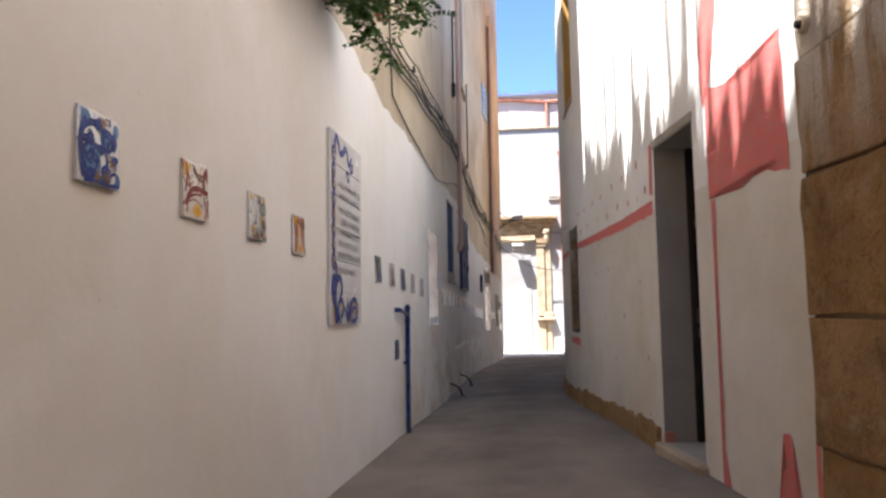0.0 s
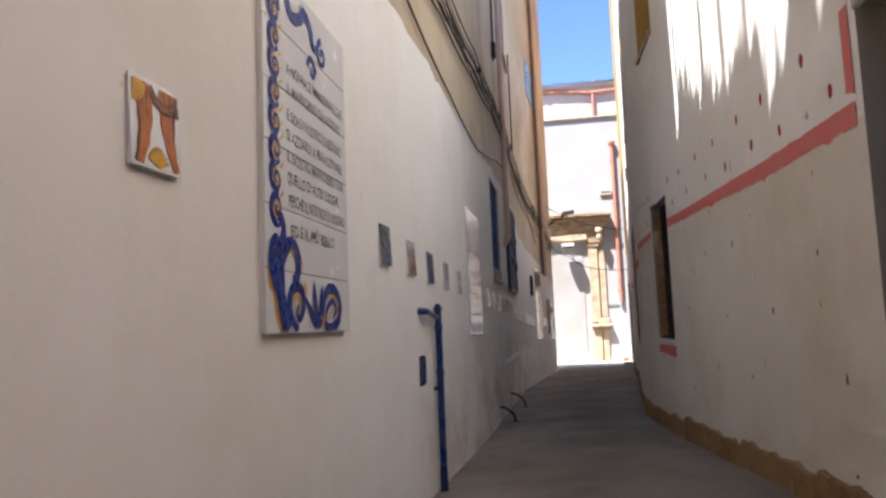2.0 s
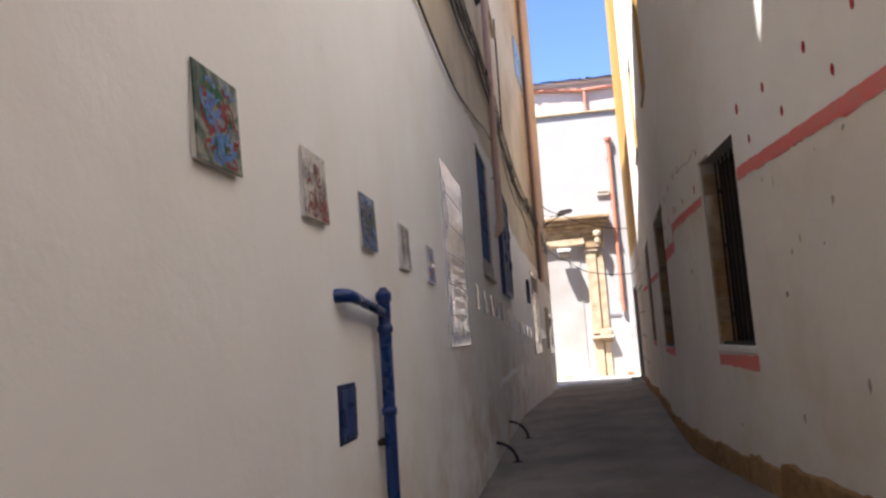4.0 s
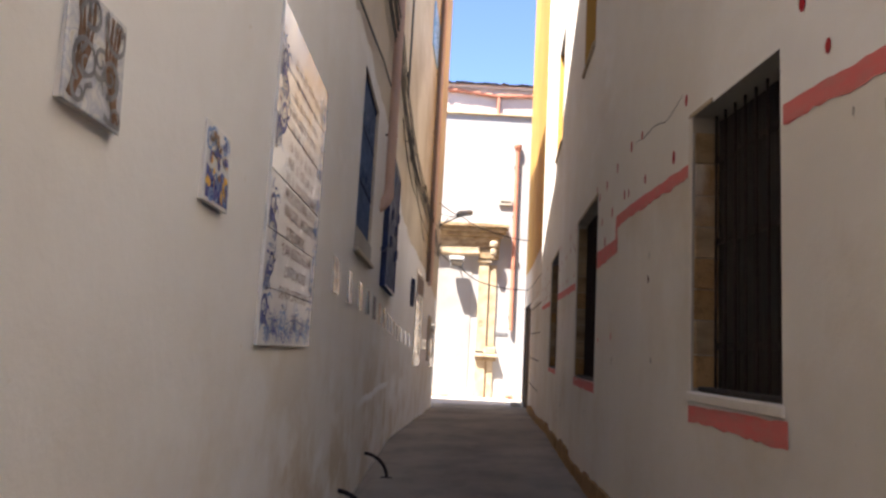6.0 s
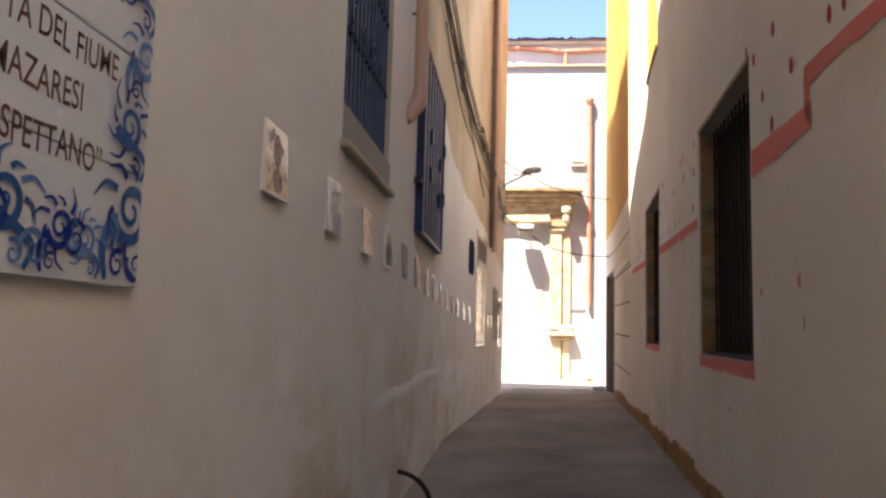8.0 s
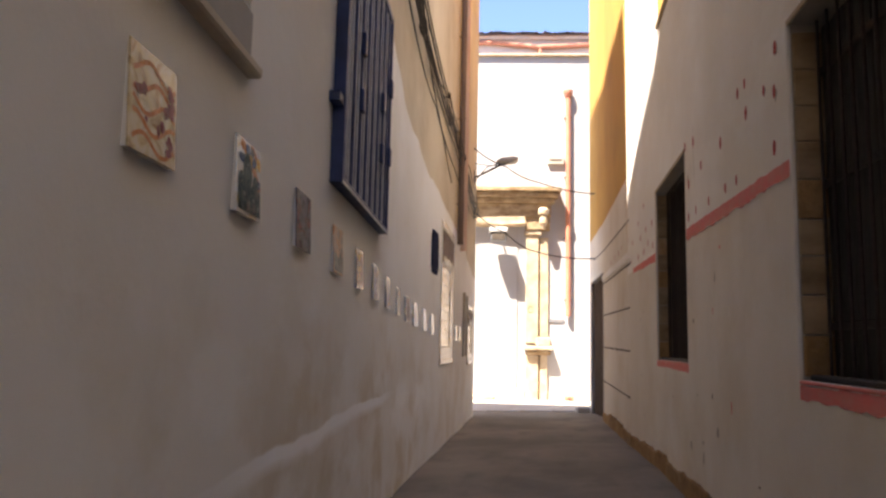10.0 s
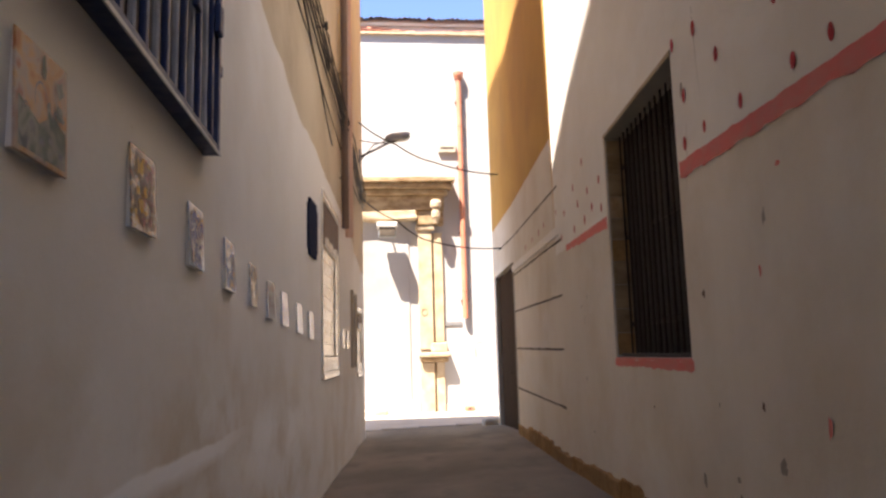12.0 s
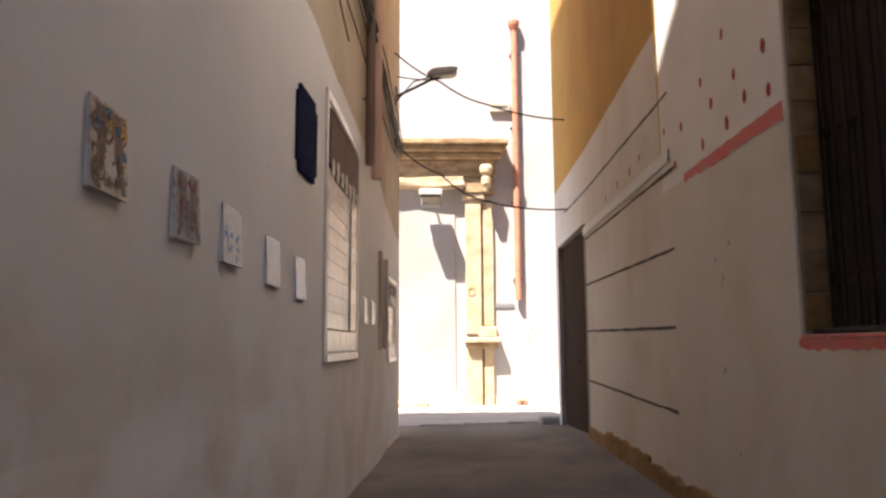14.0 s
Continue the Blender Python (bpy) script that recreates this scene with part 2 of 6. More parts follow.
IRON = simple("rusty_iron", col(0.05, 0.034, 0.027), col(0.03, 0.022, 0.02), 25, 0.75, 0.5, 0.4)
DARKWOOD = simple("old_dark_wood", col(0.036, 0.027, 0.02), col(0.015, 0.012, 0.01), 5, 0.8, 0, 0.5, stretch=(6, 6, 0.5), vary=0.3)
DOORWOOD = simple("weathered_grey_green_door", col(0.06, 0.06, 0.05), col(0.025, 0.025, 0.02), 5, 0.7, 0, 0.4, stretch=(6, 6, 0.5), vary=0.3)
DOORBROWN = simple("matt_dark_brown_door", col(0.07, 0.045, 0.03), col(0.04, 0.026, 0.018), 5, 0.95, 0, 0.2, 0.03, stretch=(5, 5, 0.5))
BROWNWOOD = simple("brown_shutter_wood", col(0.16, 0.09, 0.05), col(0.09, 0.05, 0.03), 5, 0.7, 0, 0.3, stretch=(5, 5, 0.5))
CABLE = simple("black_cable", col(0.02, 0.02, 0.02), col(0.04, 0.035, 0.03), 20, 0.6, 0, 0.0)
METALGREY = simple("grey_painted_metal", col(0.20, 0.20, 0.20), col(0.13, 0.13, 0.13), 10, 0.5, 0.2, 0.1)
LAMPGREY = simple("pale_grey_lamp_metal", col(0.36, 0.36, 0.35), col(0.27, 0.27, 0.26), 10, 0.5, 0.1, 0.05)
LAMPGLASS = simple("lamp_cover", col(0.55, 0.55, 0.52), col(0.45, 0.45, 0.43), 10, 0.25, 0, 0.0)
ROOFTILE = simple("clay_roof_tile", col(0.38, 0.20, 0.13), col(0.24, 0.13, 0.09), 4, 0.85, 0, 0.4, vary=0.4)
LEAF = simple("vine_leaf", col(0.045, 0.12, 0.02), col(0.09, 0.18, 0.035), 9, 0.45, 0, 0.1)
STEM = simple("vine_stem", col(0.14, 0.09, 0.05), col(0.09, 0.06, 0.03), 12, 0.8, 0, 0.3)
FLOWER = simple("orange_red_petal", col(0.65, 0.12, 0.04), col(0.5, 0.07, 0.03), 12, 0.5, 0, 0.05)
KERB = simple("pale_kerb_stone", col(0.46, 0.42, 0.36), col(0.34, 0.31, 0.26), 4, 0.85, 0, 0.4, vary=0.3)
SIGNBLUE = simple("pale_blue_enamel", col(0.20, 0.38, 0.58), col(0.28, 0.45, 0.62), 6, 0.3, 0, 0.0)
GREYPLATE = simple("grey_plate", col(0.22, 0.23, 0.24), col(0.3, 0.3, 0.31), 8, 0.4, 0.3, 0.0)


def ground_material():
    m = Mat("worn_concrete_paving", rough=0.92, spec=0.2)
    c = m.mix(m.ramp(m.noise(0.6, 5, rough=0.5), 0.35, 0.68), col(0.27, 0.225, 0.17), col(0.175, 0.142, 0.105))
    c = m.mix(m.ramp(m.noise(1.7, 5, (1.5, 0.7, 1), 0.6), 0.5, 0.72, 0, 0.6), c, col(0.125, 0.102, 0.078))
    zz, yy, xx = m.z()
    # darker along the middle of the alley, broken up by noise
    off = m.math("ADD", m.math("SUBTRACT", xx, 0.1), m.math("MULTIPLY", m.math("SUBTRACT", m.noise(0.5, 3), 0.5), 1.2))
    mid_dark = m.math("MULTIPLY", m.ramp(m.math("ABSOLUTE", off, 0.0), 0.15, 0.85, 0.55, 0.0), m.ramp(m.noise(1.1, 4), 0.3, 0.6))
    c = m.mix(mid_dark, c, col(0.105, 0.088, 0.07))
    c = m.mix(m.ramp(m.noise(11, 3), 0.68, 0.76, 0, 0.3), c, col(0.36, 0.33, 0.29))
    # street paving made paler so it bounces more sunlight into the alley
    street = m.mix(m.ramp(m.noise(1.3, 4), 0.35, 0.65), col(0.50, 0.46, 0.41), col(0.40, 0.36, 0.31))
    c = m.mix(m.ramp(yy, 33.3, 33.5), c, street)
    m.color(c)
    m.bump(m.math("ADD", m.noise(4, 5), m.math("MULTIPLY", m.noise(60, 4), 0.3)), 0.35, 0.012)
    return m.m


def painted(name, stops, scale, seed, rough=0.2, spec=0.5):
    """Glaze brushed in patches of several colours."""
    m = Mat(name, rough=rough, spec=spec)
    n = m.add("ShaderNodeTexNoise")
    n.inputs["Scale"].default_value, n.inputs["Detail"].default_value, n.inputs["Distortion"].default_value = scale, 2.5, 1.6
    k = m.add("ShaderNodeMapping")
    k.inputs["Location"].default_value = (seed, seed * 1.7, 0)
    m.link(m.pos, k.inputs["Vector"])
    m.link(k.outputs[0], n.inputs["Vector"])
    r = m.add("ShaderNodeValToRGB")
    e = r.color_ramp.elements
    r.color_ramp.interpolation = "LINEAR"
    while len(e) < len(stops):
        e.new(0.5)
    for i, c in enumerate(stops):
        e[i].position = 0.30 + 0.42 * i / (len(stops) - 1)
        e[i].color = c
    m.link(n.outputs["Fac"], r.inputs["Fac"])
    m.color(r.outputs["Color"])
    return m.m


BUSY = painted("busy_red_yellow_glaze", (col(0.30, 0.05, 0.04), col(0.50, 0.30, 0.08), col(0.66, 0.52, 0.40), col(0.14, 0.15, 0.16), col(0.50, 0.22, 0.12), col(0.30, 0.24, 0.10)), 16, 3.1)
DUSK = painted("dark_purple_grey_glaze", (col(0.03, 0.025, 0.035), col(0.07, 0.05, 0.06), col(0.26, 0.22, 0.24), col(0.03, 0.022, 0.028), col(0.12, 0.05, 0.06)), 13, 5.3, 0.5, 0.05)
DEEP = painted("dark_blue_crowded_glaze", (col(0.02, 0.03, 0.12), col(0.05, 0.10, 0.22), col(0.30, 0.36, 0.42), col(0.03, 0.05, 0.10), col(0.15, 0.18, 0.22)), 16, 1.3, 0.5, 0.05)
DEEPTEAL = painted("deep_teal_glaze", (col(0.012, 0.03, 0.03), col(0.03, 0.07, 0.07), col(0.11, 0.15, 0.145), col(0.012, 0.03, 0.035)), 18, 9.4, 0.5, 0.05)
AMBER = painted("amber_brown_glaze", (col(0.30, 0.16, 0.07), col(0.60, 0.45, 0.24), col(0.66, 0.55, 0.38), col(0.45, 0.25, 0.10)), 10, 7.7)
SUNSET = painted("orange_sky_glaze", (col(0.45, 0.16, 0.06), col(0.60, 0.36, 0.18), col(0.50, 0.40, 0.32), col(0.38, 0.14, 0.08)), 8, 2.9, 0.4, 0.15)
SEA = painted("green_sea_glaze", (col(0.03, 0.06, 0.05), col(0.10, 0.13, 0.10), col(0.30, 0.31, 0.26), col(0.03, 0.05, 0.07)), 12, 4.4, 0.4, 0.15)
MIST = painted("grey_violet_glaze", (col(0.28, 0.28, 0.36), col(0.55, 0.53, 0.52), col(0.62, 0.58, 0.50), col(0.34, 0.30, 0.34), col(0.58, 0.50, 0.34)), 15, 6.1, 0.25, 0.5)
PALEMIX = painted("pale_blue_white_glaze", (col(0.70, 0.70, 0.68), col(0.68, 0.67, 0.64), col(0.50, 0.52, 0.58), col(0.72, 0.71, 0.69), col(0.60, 0.55, 0.46)), 14, 8.2, 0.2, 0.5)

WASHBLUE = painted("blue_washed_white_glaze", (col(0.16, 0.22, 0.44), col(0.62, 0.66, 0.72), col(0.76, 0.77, 0.77), col(0.72, 0.74, 0.76), col(0.22, 0.30, 0.52)), 11, 2.2)
WASHWARM = painted("pink_cream_washed_glaze", (col(0.40, 0.16, 0.15), col(0.70, 0.58, 0.46), col(0.76, 0.74, 0.70), col(0.72, 0.64, 0.50), col(0.46, 0.24, 0.18)), 10, 3.7)
WASHYELLOW = painted("yellow_washed_white_glaze", (col(0.55, 0.38, 0.10), col(0.72, 0.70, 0.62), col(0.76, 0.77, 0.76), col(0.68, 0.69, 0.68), col(0.30, 0.33, 0.34)), 13, 5.9)

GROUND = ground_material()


# ---- building helpers ----
def mesh_of(name, bm):
    me = bpy.data.meshes.new(name)
    bm.normal_update()
    bm.to_mesh(me)
    bm.free()
    return me


def part(name, bm, material, parent=None, label="", m=None, smooth=False):
    if smooth:
        for e in bm.edges:
            e.smooth = len(set(len(f.verts) for f in e.link_faces)) == 1
    me = bm if isinstance(bm, bpy.types.Mesh) else mesh_of(name, bm)
    if material is not None and not me.materials:
        me.materials.append(material)
    if name in ("painted_motif", "lettering", "yellow_scrollwork", "blue_scrollwork", "pale_scrollwork"):
        fine = True
    else:
        fine = False
    if smooth:
        for f in me.polygons:
            f.use_smooth = len(f.vertices) == 4
    ob = new(name, me)
    if parent is not None:
        ob.parent = parent
    if m is not None:
        ob.matrix_basis = m
    if label:
        ob["label"] = label
    if fine:
        ob["kind"] = "stuff"
    return ob


def thing(name, m, label, category, group="", kind=""):
    ob = new(name)
    ob.empty_display_size = 0.1
    ob.matrix_basis = m
    return tagged(ob, label, category, group, kind)


def box(x0, x1, y0, y1, z0, z1, bevel=0.0, bm=None):
    own = bmesh.new()
    r = bmesh.ops.create_cube(own, size=1.0)
    for v in own.verts:
        v.co = Vector(((x0 + x1) / 2 + v.co.x * (x1 - x0), (y0 + y1) / 2 + v.co.y * (y1 - y0), (z0 + z1) / 2 + v.co.z * (z1 - z0)))
    if bevel:
        bmesh.ops.bevel(own, geom=own.edges[:], offset=bevel, segments=1, affect="EDGES")
    if bm is None:
        return own
    join(bm, own)
    return bm


def join(bm, other):
    me = bpy.data.meshes.new("tmp")
    other.to_mesh(me)
    other.free()
    bm.from_mesh(me)
    bpy.data.meshes.remove(me)
    return bm


def tube(points, r, n=8, bm=None, cap=True):
    """A pipe along points; r is one radius or one for each point."""
    bm = bm or bmesh.new()
    pts = [Vector(p) for p in points]
    rs = r if isinstance(r, (list, tuple)) else [r] * len(pts)
    side, rings = None, []
    for i, p in enumerate(pts):
        d = (pts[min(i + 1, len(pts) - 1)] - pts[max(i - 1, 0)]).normalized()
        if side is None:
            side = d.cross(Vector((0, 0, 1)) if abs(d.z) < 0.9 else Vector((1, 0, 0))).normalized()
        side = (side - d * side.dot(d)).normalized()
        up = d.cross(side)
        rings.append([bm.verts.new(p + (side * math.cos(a) + up * math.sin(a)) * rs[i]) for a in [2 * math.pi * k / n for k in range(n)]])
    for a, b in zip(rings, rings[1:]):
        for k in range(n):
            bm.faces.new((a[k], a[(k + 1) % n], b[(k + 1) % n], b[k]))
    if cap:
        bm.faces.new(rings[0][::-1])
        bm.faces.new(rings[-1])
    return bm


def ribbon(pts, widths, x, bm=None):
    """A flat painted stroke in the local y-z plane at height x above it."""
    bm = bm or bmesh.new()
    rows = []
    for i, (u, v) in enumerate(pts):
        x += 0.00002
        a, b = pts[max(i - 1, 0)], pts[min(i + 1, len(pts) - 1)]
        d = Vector((b[0] - a[0], b[1] - a[1]))
        d = d.normalized() if d.length > 1e-9 else Vector((1, 0))
        w = widths[i] if isinstance(widths, (list, tuple)) else widths
        rows.append((bm.verts.new((x, u - d.y * w / 2, v + d.x * w / 2)), bm.verts.new((x, u + d.y * w / 2, v - d.x * w / 2))))
    for a, b in zip(rows, rows[1:]):
        bm.faces.new((a[0], a[1], b[1], b[0]))
    return bm


def blob(u, v, ru, rv, x, rng, n=14, rough=0.15, bm=None):
    bm = bm or bmesh.new()
    vs = []
    for k in range(n):
        a = 2 * math.pi * k / n
        s = 1 + rng.uniform(-rough, rough)
        vs.append(bm.verts.new((x, u + math.cos(a) * ru * s, v + math.sin(a) * rv * s)))
    bm.faces.new(vs)
    return bm


def flow(pts, widths, n=6):
    """Smooths a stroke: points and widths on a Catmull-Rom curve."""
    P, W = [], []
    for i in range(len(pts) - 1):
        q = [pts[max(i - 1, 0)], pts[i], pts[i + 1], pts[min(i + 2, len(pts) - 1)]]
        for k in range(n):
            t = k / n
            c = (-t + 2 * t * t - t ** 3, 2 - 5 * t * t + 3 * t ** 3, t + 4 * t * t - 3 * t ** 3, t ** 3 - t * t)
            P.append(tuple(sum(a * p[j] for a, p in zip(c, q)) / 2 for j in (0, 1)))
            W.append(widths[i] + (widths[i + 1] - widths[i]) * t)
    return P + [pts[-1]], W + [widths[-1]]


def spiral(u, v, r, turns=1.6, start=0.0, flip=1, n=30):
    return [(u + flip * math.cos(start + t * turns * 2 * math.pi) * r * (1 - 0.88 * t), v + math.sin(start + t * turns * 2 * math.pi) * r * (1 - 0.88 * t)) for t in [k / n for k in range(n + 1)]]


def line_of(poly):
    xs, ys = [p[0] for p in poly], [p[1] for p in poly]
    return lambda y: float(np.interp(y, ys, xs))


WEST = line_of([(-1.2, -8), (-1.2, 22.0), (-1.1, 23.5), (-0.98, 24.9), (-0.87, 26.9), (-0.75, 28.4), (-0.69, 29.8), (-0.57, 31.5)])
EAST = line_of([(2.4, -8), (1.9, 3.5), (1.76, 5.15), (1.6, 6.88), (1.47, 7.9), (1.40, 9.5), (1.14, 12.8), (1.09, 13.9), (1.06, 15.25), (1.11, 16.75),
                (1.23, 18.46), (1.46, 21.4), (1.62, 23.2), (1.71, 25.26), (2.04, 29.6), (2.2, 32.6)])
GY = ([-10, 3, 7, 10, 12.5, 15, 18, 22, 25, 30, 33, 38.4, 60], [0.42, 0.35, 0.30, 0.22, 0.12, 0.04, 0.01, -0.05, -0.09, -0.2, -0.29, -0.36, -0.4])


def gz(x, y):
    return float(np.interp(y, *GY)) + 0.05 * max(-1.5, min(2.2, x)) * float(np.interp(y, [30, 36], [1, 0]))


def on_west(y, z, out=0.0):
    a = -math.atan2(WEST(y + 0.1) - WEST(y - 0.1), 0.2)
    return pose(WEST(y), y, z, 0, 0, math.degrees(a)) @ pose(out, 0, 0)


def on_east(y, z, out=0.0):
    a = math.pi - math.atan2(EAST(y + 0.1) - EAST(y - 0.1), 0.2)
    return pose(EAST(y), y, z, 0, 0, math.degrees(a)) @ pose(out, 0, 0)


def wall(name, xf, side, ys, top, mats, split, openings, thick=0.45, label=""):
    """A standing wall along y with holes through it. split(y): height at which the lower paint ends (mats[0] below, mats[1] above)."""
    bm = bmesh.new()
    ys = sorted(set([round(y, 4) for y in ys] + [round(o[k], 4) for o in openings for k in (0, 1)]))

    def quad(a, b, c, d, mi):
        f = bm.faces.new([bm.verts.new(v) for v in (a, b, c, d)])
        f.material_index = mi

    for y0, y1 in zip(ys, ys[1:]):
        ym = (y0 + y1) / 2
        holes = sorted((o[2], o[3]) for o in openings if o[0] < ym < o[1])
        segs, z0 = [], None
        edges = [-0.8] + [v for h in holes for v in h] + [None]
        for lo, hi in zip(edges[::2], edges[1::2]):
            a0 = a1 = lo
            t0, t1 = (top(y0), top(y1)) if hi is None else (hi, hi)
            s0, s1 = split(y0), split(y1)
            if a0 < min(s0, s1) and max(s0, s1) < min(t0, t1):
                segs += [(a0, a1, s0, s1, 0), (s0, s1, t0, t1, 1)]
            else:
                segs.append((a0, a1, t0, t1, 0 if (t0 <= s0 + 1e-6 or t1 <= s1) else 1))
        for off, flip in ((0, False), (thick * side, True)):
            xa, xb = xf(y0) + off, xf(y1) + off
            for a0, a1, b0, b1, mi in segs:
                q = [(xa, y0, a0), (xb, y1, a1), (xb, y1, b1), (xa, y0, b0)]
                quad(*(q[::-1] if flip != (side > 0) else q), mi if not flip else 2)
        quad((xf(y0), y0, top(y0)), (xf(y1), y1, top(y1)), (xf(y1) + thick * side, y1, top(y1)), (xf(y0) + thick * side, y0, top(y0)), 1)
    for y0, y1, z0, z1 in openings:
        for y in (y0, y1):
            quad((xf(y), y, z0), (xf(y), y, z1), (xf(y) + thick * side, y, z1), (xf(y) + thick * side, y, z0), 3)
        for z in (z0, z1):
            quad((xf(y0), y0, z), (xf(y1), y1, z), (xf(y1) + thick * side, y1, z), (xf(y0) + thick * side, y0, z), 3)
    for y in (ys[0], ys[-1]):
        quad((xf(y), y, -0.8), (xf(y), y, top(y)), (xf(y) + thick * side, y, top(y)), (xf(y) + thick * side, y, -0.8), 1)
    bmesh.ops.remove_doubles(bm, verts=bm.verts[:], dist=0.0005)
    me = mesh_of(name, bm)
    for m in mats:
        me.materials.append(m)
    return tagged(new(name, me), label, "wall", kind="structure")


def frange(a, b, step):
    n = max(1, round((b - a) / step))
    return [a + (b - a) * k / n for k in range(n + 1)]


# ---- ground ----
def build_ground():
    bm = bmesh.new()
    xs = [-400, -60, -20, -8, -4] + frange(-2, 3, 0.25) + [5, 8, 20, 60, 400]
    ys = [-400, -60, -20] + frange(-9, 39, 0.5) + [45, 60, 120, 400]
    rng = random.Random(3)
    grid = [[bm.verts.new((x, y, gz(x, y) + (rng.uniform(-0.006, 0.006) if -2 < x < 3 else 0))) for x in xs] for y in ys]
    for a, b in zip(grid, grid[1:]):
        for k in range(len(xs) - 1):
            bm.faces.new((a[k], a[k + 1], b[k + 1], b[k]))
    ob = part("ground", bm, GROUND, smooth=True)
    tagged(ob, "worn grey concrete paving of a narrow alley", "ground", kind="structure")


build_ground()

# ---- west building: white limewash below, beige plaster above ----
WEST_HOLES = [(15.68, 17.05, 2.45, 3.9), (18.67, 20.1, 2.28, 3.82), (18.9, 20.6, 7.4, 10.2)]


def west_split(y):
    base = np.interp(y, [-8, 6, 9.5, 13, 16, 18, 20.5, 22, 23.5, 25.8, 28, 30, 31.5], [4.3, 4.0, 3.9, 3.95, 4.12, 4.15, 4.1, 3.75, 3.45, 3.32, 3.2, 2.95, 2.8])
    return float(base) + 0.07 * noise.noise(Vector((y * 2.3, 1.7, 0))) + 0.04 * noise.noise(Vector((y * 7, 4.7, 0)))


def west_top(y):
    """Roofline of the west building; unseen notches and heights are set to shape sunlight."""
    h = float(np.interp(y, [-8, 1.5, 2.1, 3.3, 4.8, 9.3, 9.45, 16.4, 18, 19.5, 21.2, 22.35, 22.5, 31.5], [11.4, 11.4, 11.2, 11.1, 11.0, 10.6, 13.5, 13.4, 12.9, 12.7, 12.1, 11.5, 14.8, 15.0]))
    if y < 9.4:
        n1 = noise.noise(Vector((y * 1.4, 7.1, 0)))
        n2 = max(0.0, noise.noise(Vector((y * 6.4, 2.2, 0))))
        n3 = max(0.0, noise.noise(Vector((y * 14.0, 5.2, 0))))
        deep = 1.0 + 1.3 * max(0.0, 1.0 - abs(y - 2.9) / 1.3)
        h -= 0.4 * n1 + deep * (1.5 * n2 ** 1.3 + 1.1 * n3 ** 1.2)
        if 9.0 < y < 9.32:
            h -= 0.9 * (1 - abs(y - 9.2) / 0.2) if abs(y - 9.2) < 0.2 else 0
    return h


west_wall = wall("wall_west", WEST, -1, frange(-8, 0, 0.2) + frange(0.05, 9.5, 0.05) + frange(9.6, 31.5, 0.2), west_top, (WHITE, BEIGE, DARKROOM, BEIGE), west_split, WEST_HOLES,
                 label="long white limewashed wall with beige plaster above")
east_open = [(6.88, 7.85, 0.45, 3.13), (12.79, 13.87, 1.26, 2.95), (16.75, 18.5, 1.18, 3.05), (21.4, 23.24, 1.2, 3.12), (29.70, 32.35, -0.3, 2.83),
             (12.95, 14.1, 5.05, 7.25), (17.3, 18.3, 4.95, 7.0), (21.5, 22.9, 5.05, 7.1)]


def east_split(y):
    if y > 25.55:
        return 3.83 + 0.02 * noise.noise(Vector((y * 3, 0, 9)))
    return float(np.interp(y, [5, 7.9, 12.7, 15.75, 15.85, 18.5, 25.5], [2.5, 2.5, 2.58, 2.6, 2.36, 2.32, 2.38]))


# near part is raised out of view to bounce more sunlight onto the west wall
def east_top(y):
    return float(np.interp(y, [11, 11.01, 25.505, 25.51], [9.6, 7.75, 7.75, 14.0]))


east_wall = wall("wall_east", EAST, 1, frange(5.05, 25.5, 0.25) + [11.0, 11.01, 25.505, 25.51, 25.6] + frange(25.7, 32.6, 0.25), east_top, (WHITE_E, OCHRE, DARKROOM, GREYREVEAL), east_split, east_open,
                 label="curving white limewashed wall with pink brush marks and windows")
# upper wall is whiter than below, kept so to bounce more sunlight
east_wall.data.materials.append(WHITE)
for f in east_wall.data.polygons:
    if f.material_index == 1 and f.center.y < 25.55:
        f.material_index = 4


def shell(name, x0, x1, y0, y1, h, material, label, slits=()):
    """The unseen rest of a building: rear wall, floor between storeys and roof."""
    bm = bmesh.new()
    z0 = -0.8
    if slits:
        cuts = sorted(slits)
        ya = y0
        for sy0, sy1, sz0, sz1 in cuts:
            box(x1 - 0.15, x1 + 0.15, ya, sy0, z0, h, bm=bm)
            box(x1 - 0.15, x1 + 0.15, sy0, sy1, z0, sz0, bm=bm)
            box(x1 - 0.15, x1 + 0.15, sy0, sy1, sz1, h, bm=bm)
            ya = sy1
        box(x1 - 0.15, x1 + 0.15, ya, y1, z0, h, bm=bm)
    else:
        box(x1 - 0.15, x1 + 0.15, y0, y1, z0, h, bm=bm)
    a, b = min(x0, x1), max(x0, x1)
    box(a, b, y0 - 0.15, y0 + 0.15, z0, h, bm=bm)
    box(a, b, y1 - 0.3, y1 - 0.02, z0, h, bm=bm)
    box(a, b, y0, y1, h - 0.3, h - 0.05, bm=bm)
    box(a, b, y0, y1, 4.2, 4.4, bm=bm)
    return tagged(part(name, bm, material), label, "building shell", kind="structure")


shell("building_west_near", -1.64, -7, -8, 9.4, 10.2, BEIGE, "plain beige rear of the west building")
shell("building_west_far", -1.64, -7, 9.5, 31.4, 12.0, BEIGE, "plain beige rear of the west building")
# the slit is added in the unseen rear wall to let light behind the slats
shell("building_east_near", 2.25, 7, 5.2, 25.4, 7.6, DARKROOM, "plain rear of the east building with rooms coloured dark",
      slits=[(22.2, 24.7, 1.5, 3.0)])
shell("building_east_far", 2.7, 8, 25.6, 32.5, 13.8, OCHRE, "plain ochre rear of the east building")


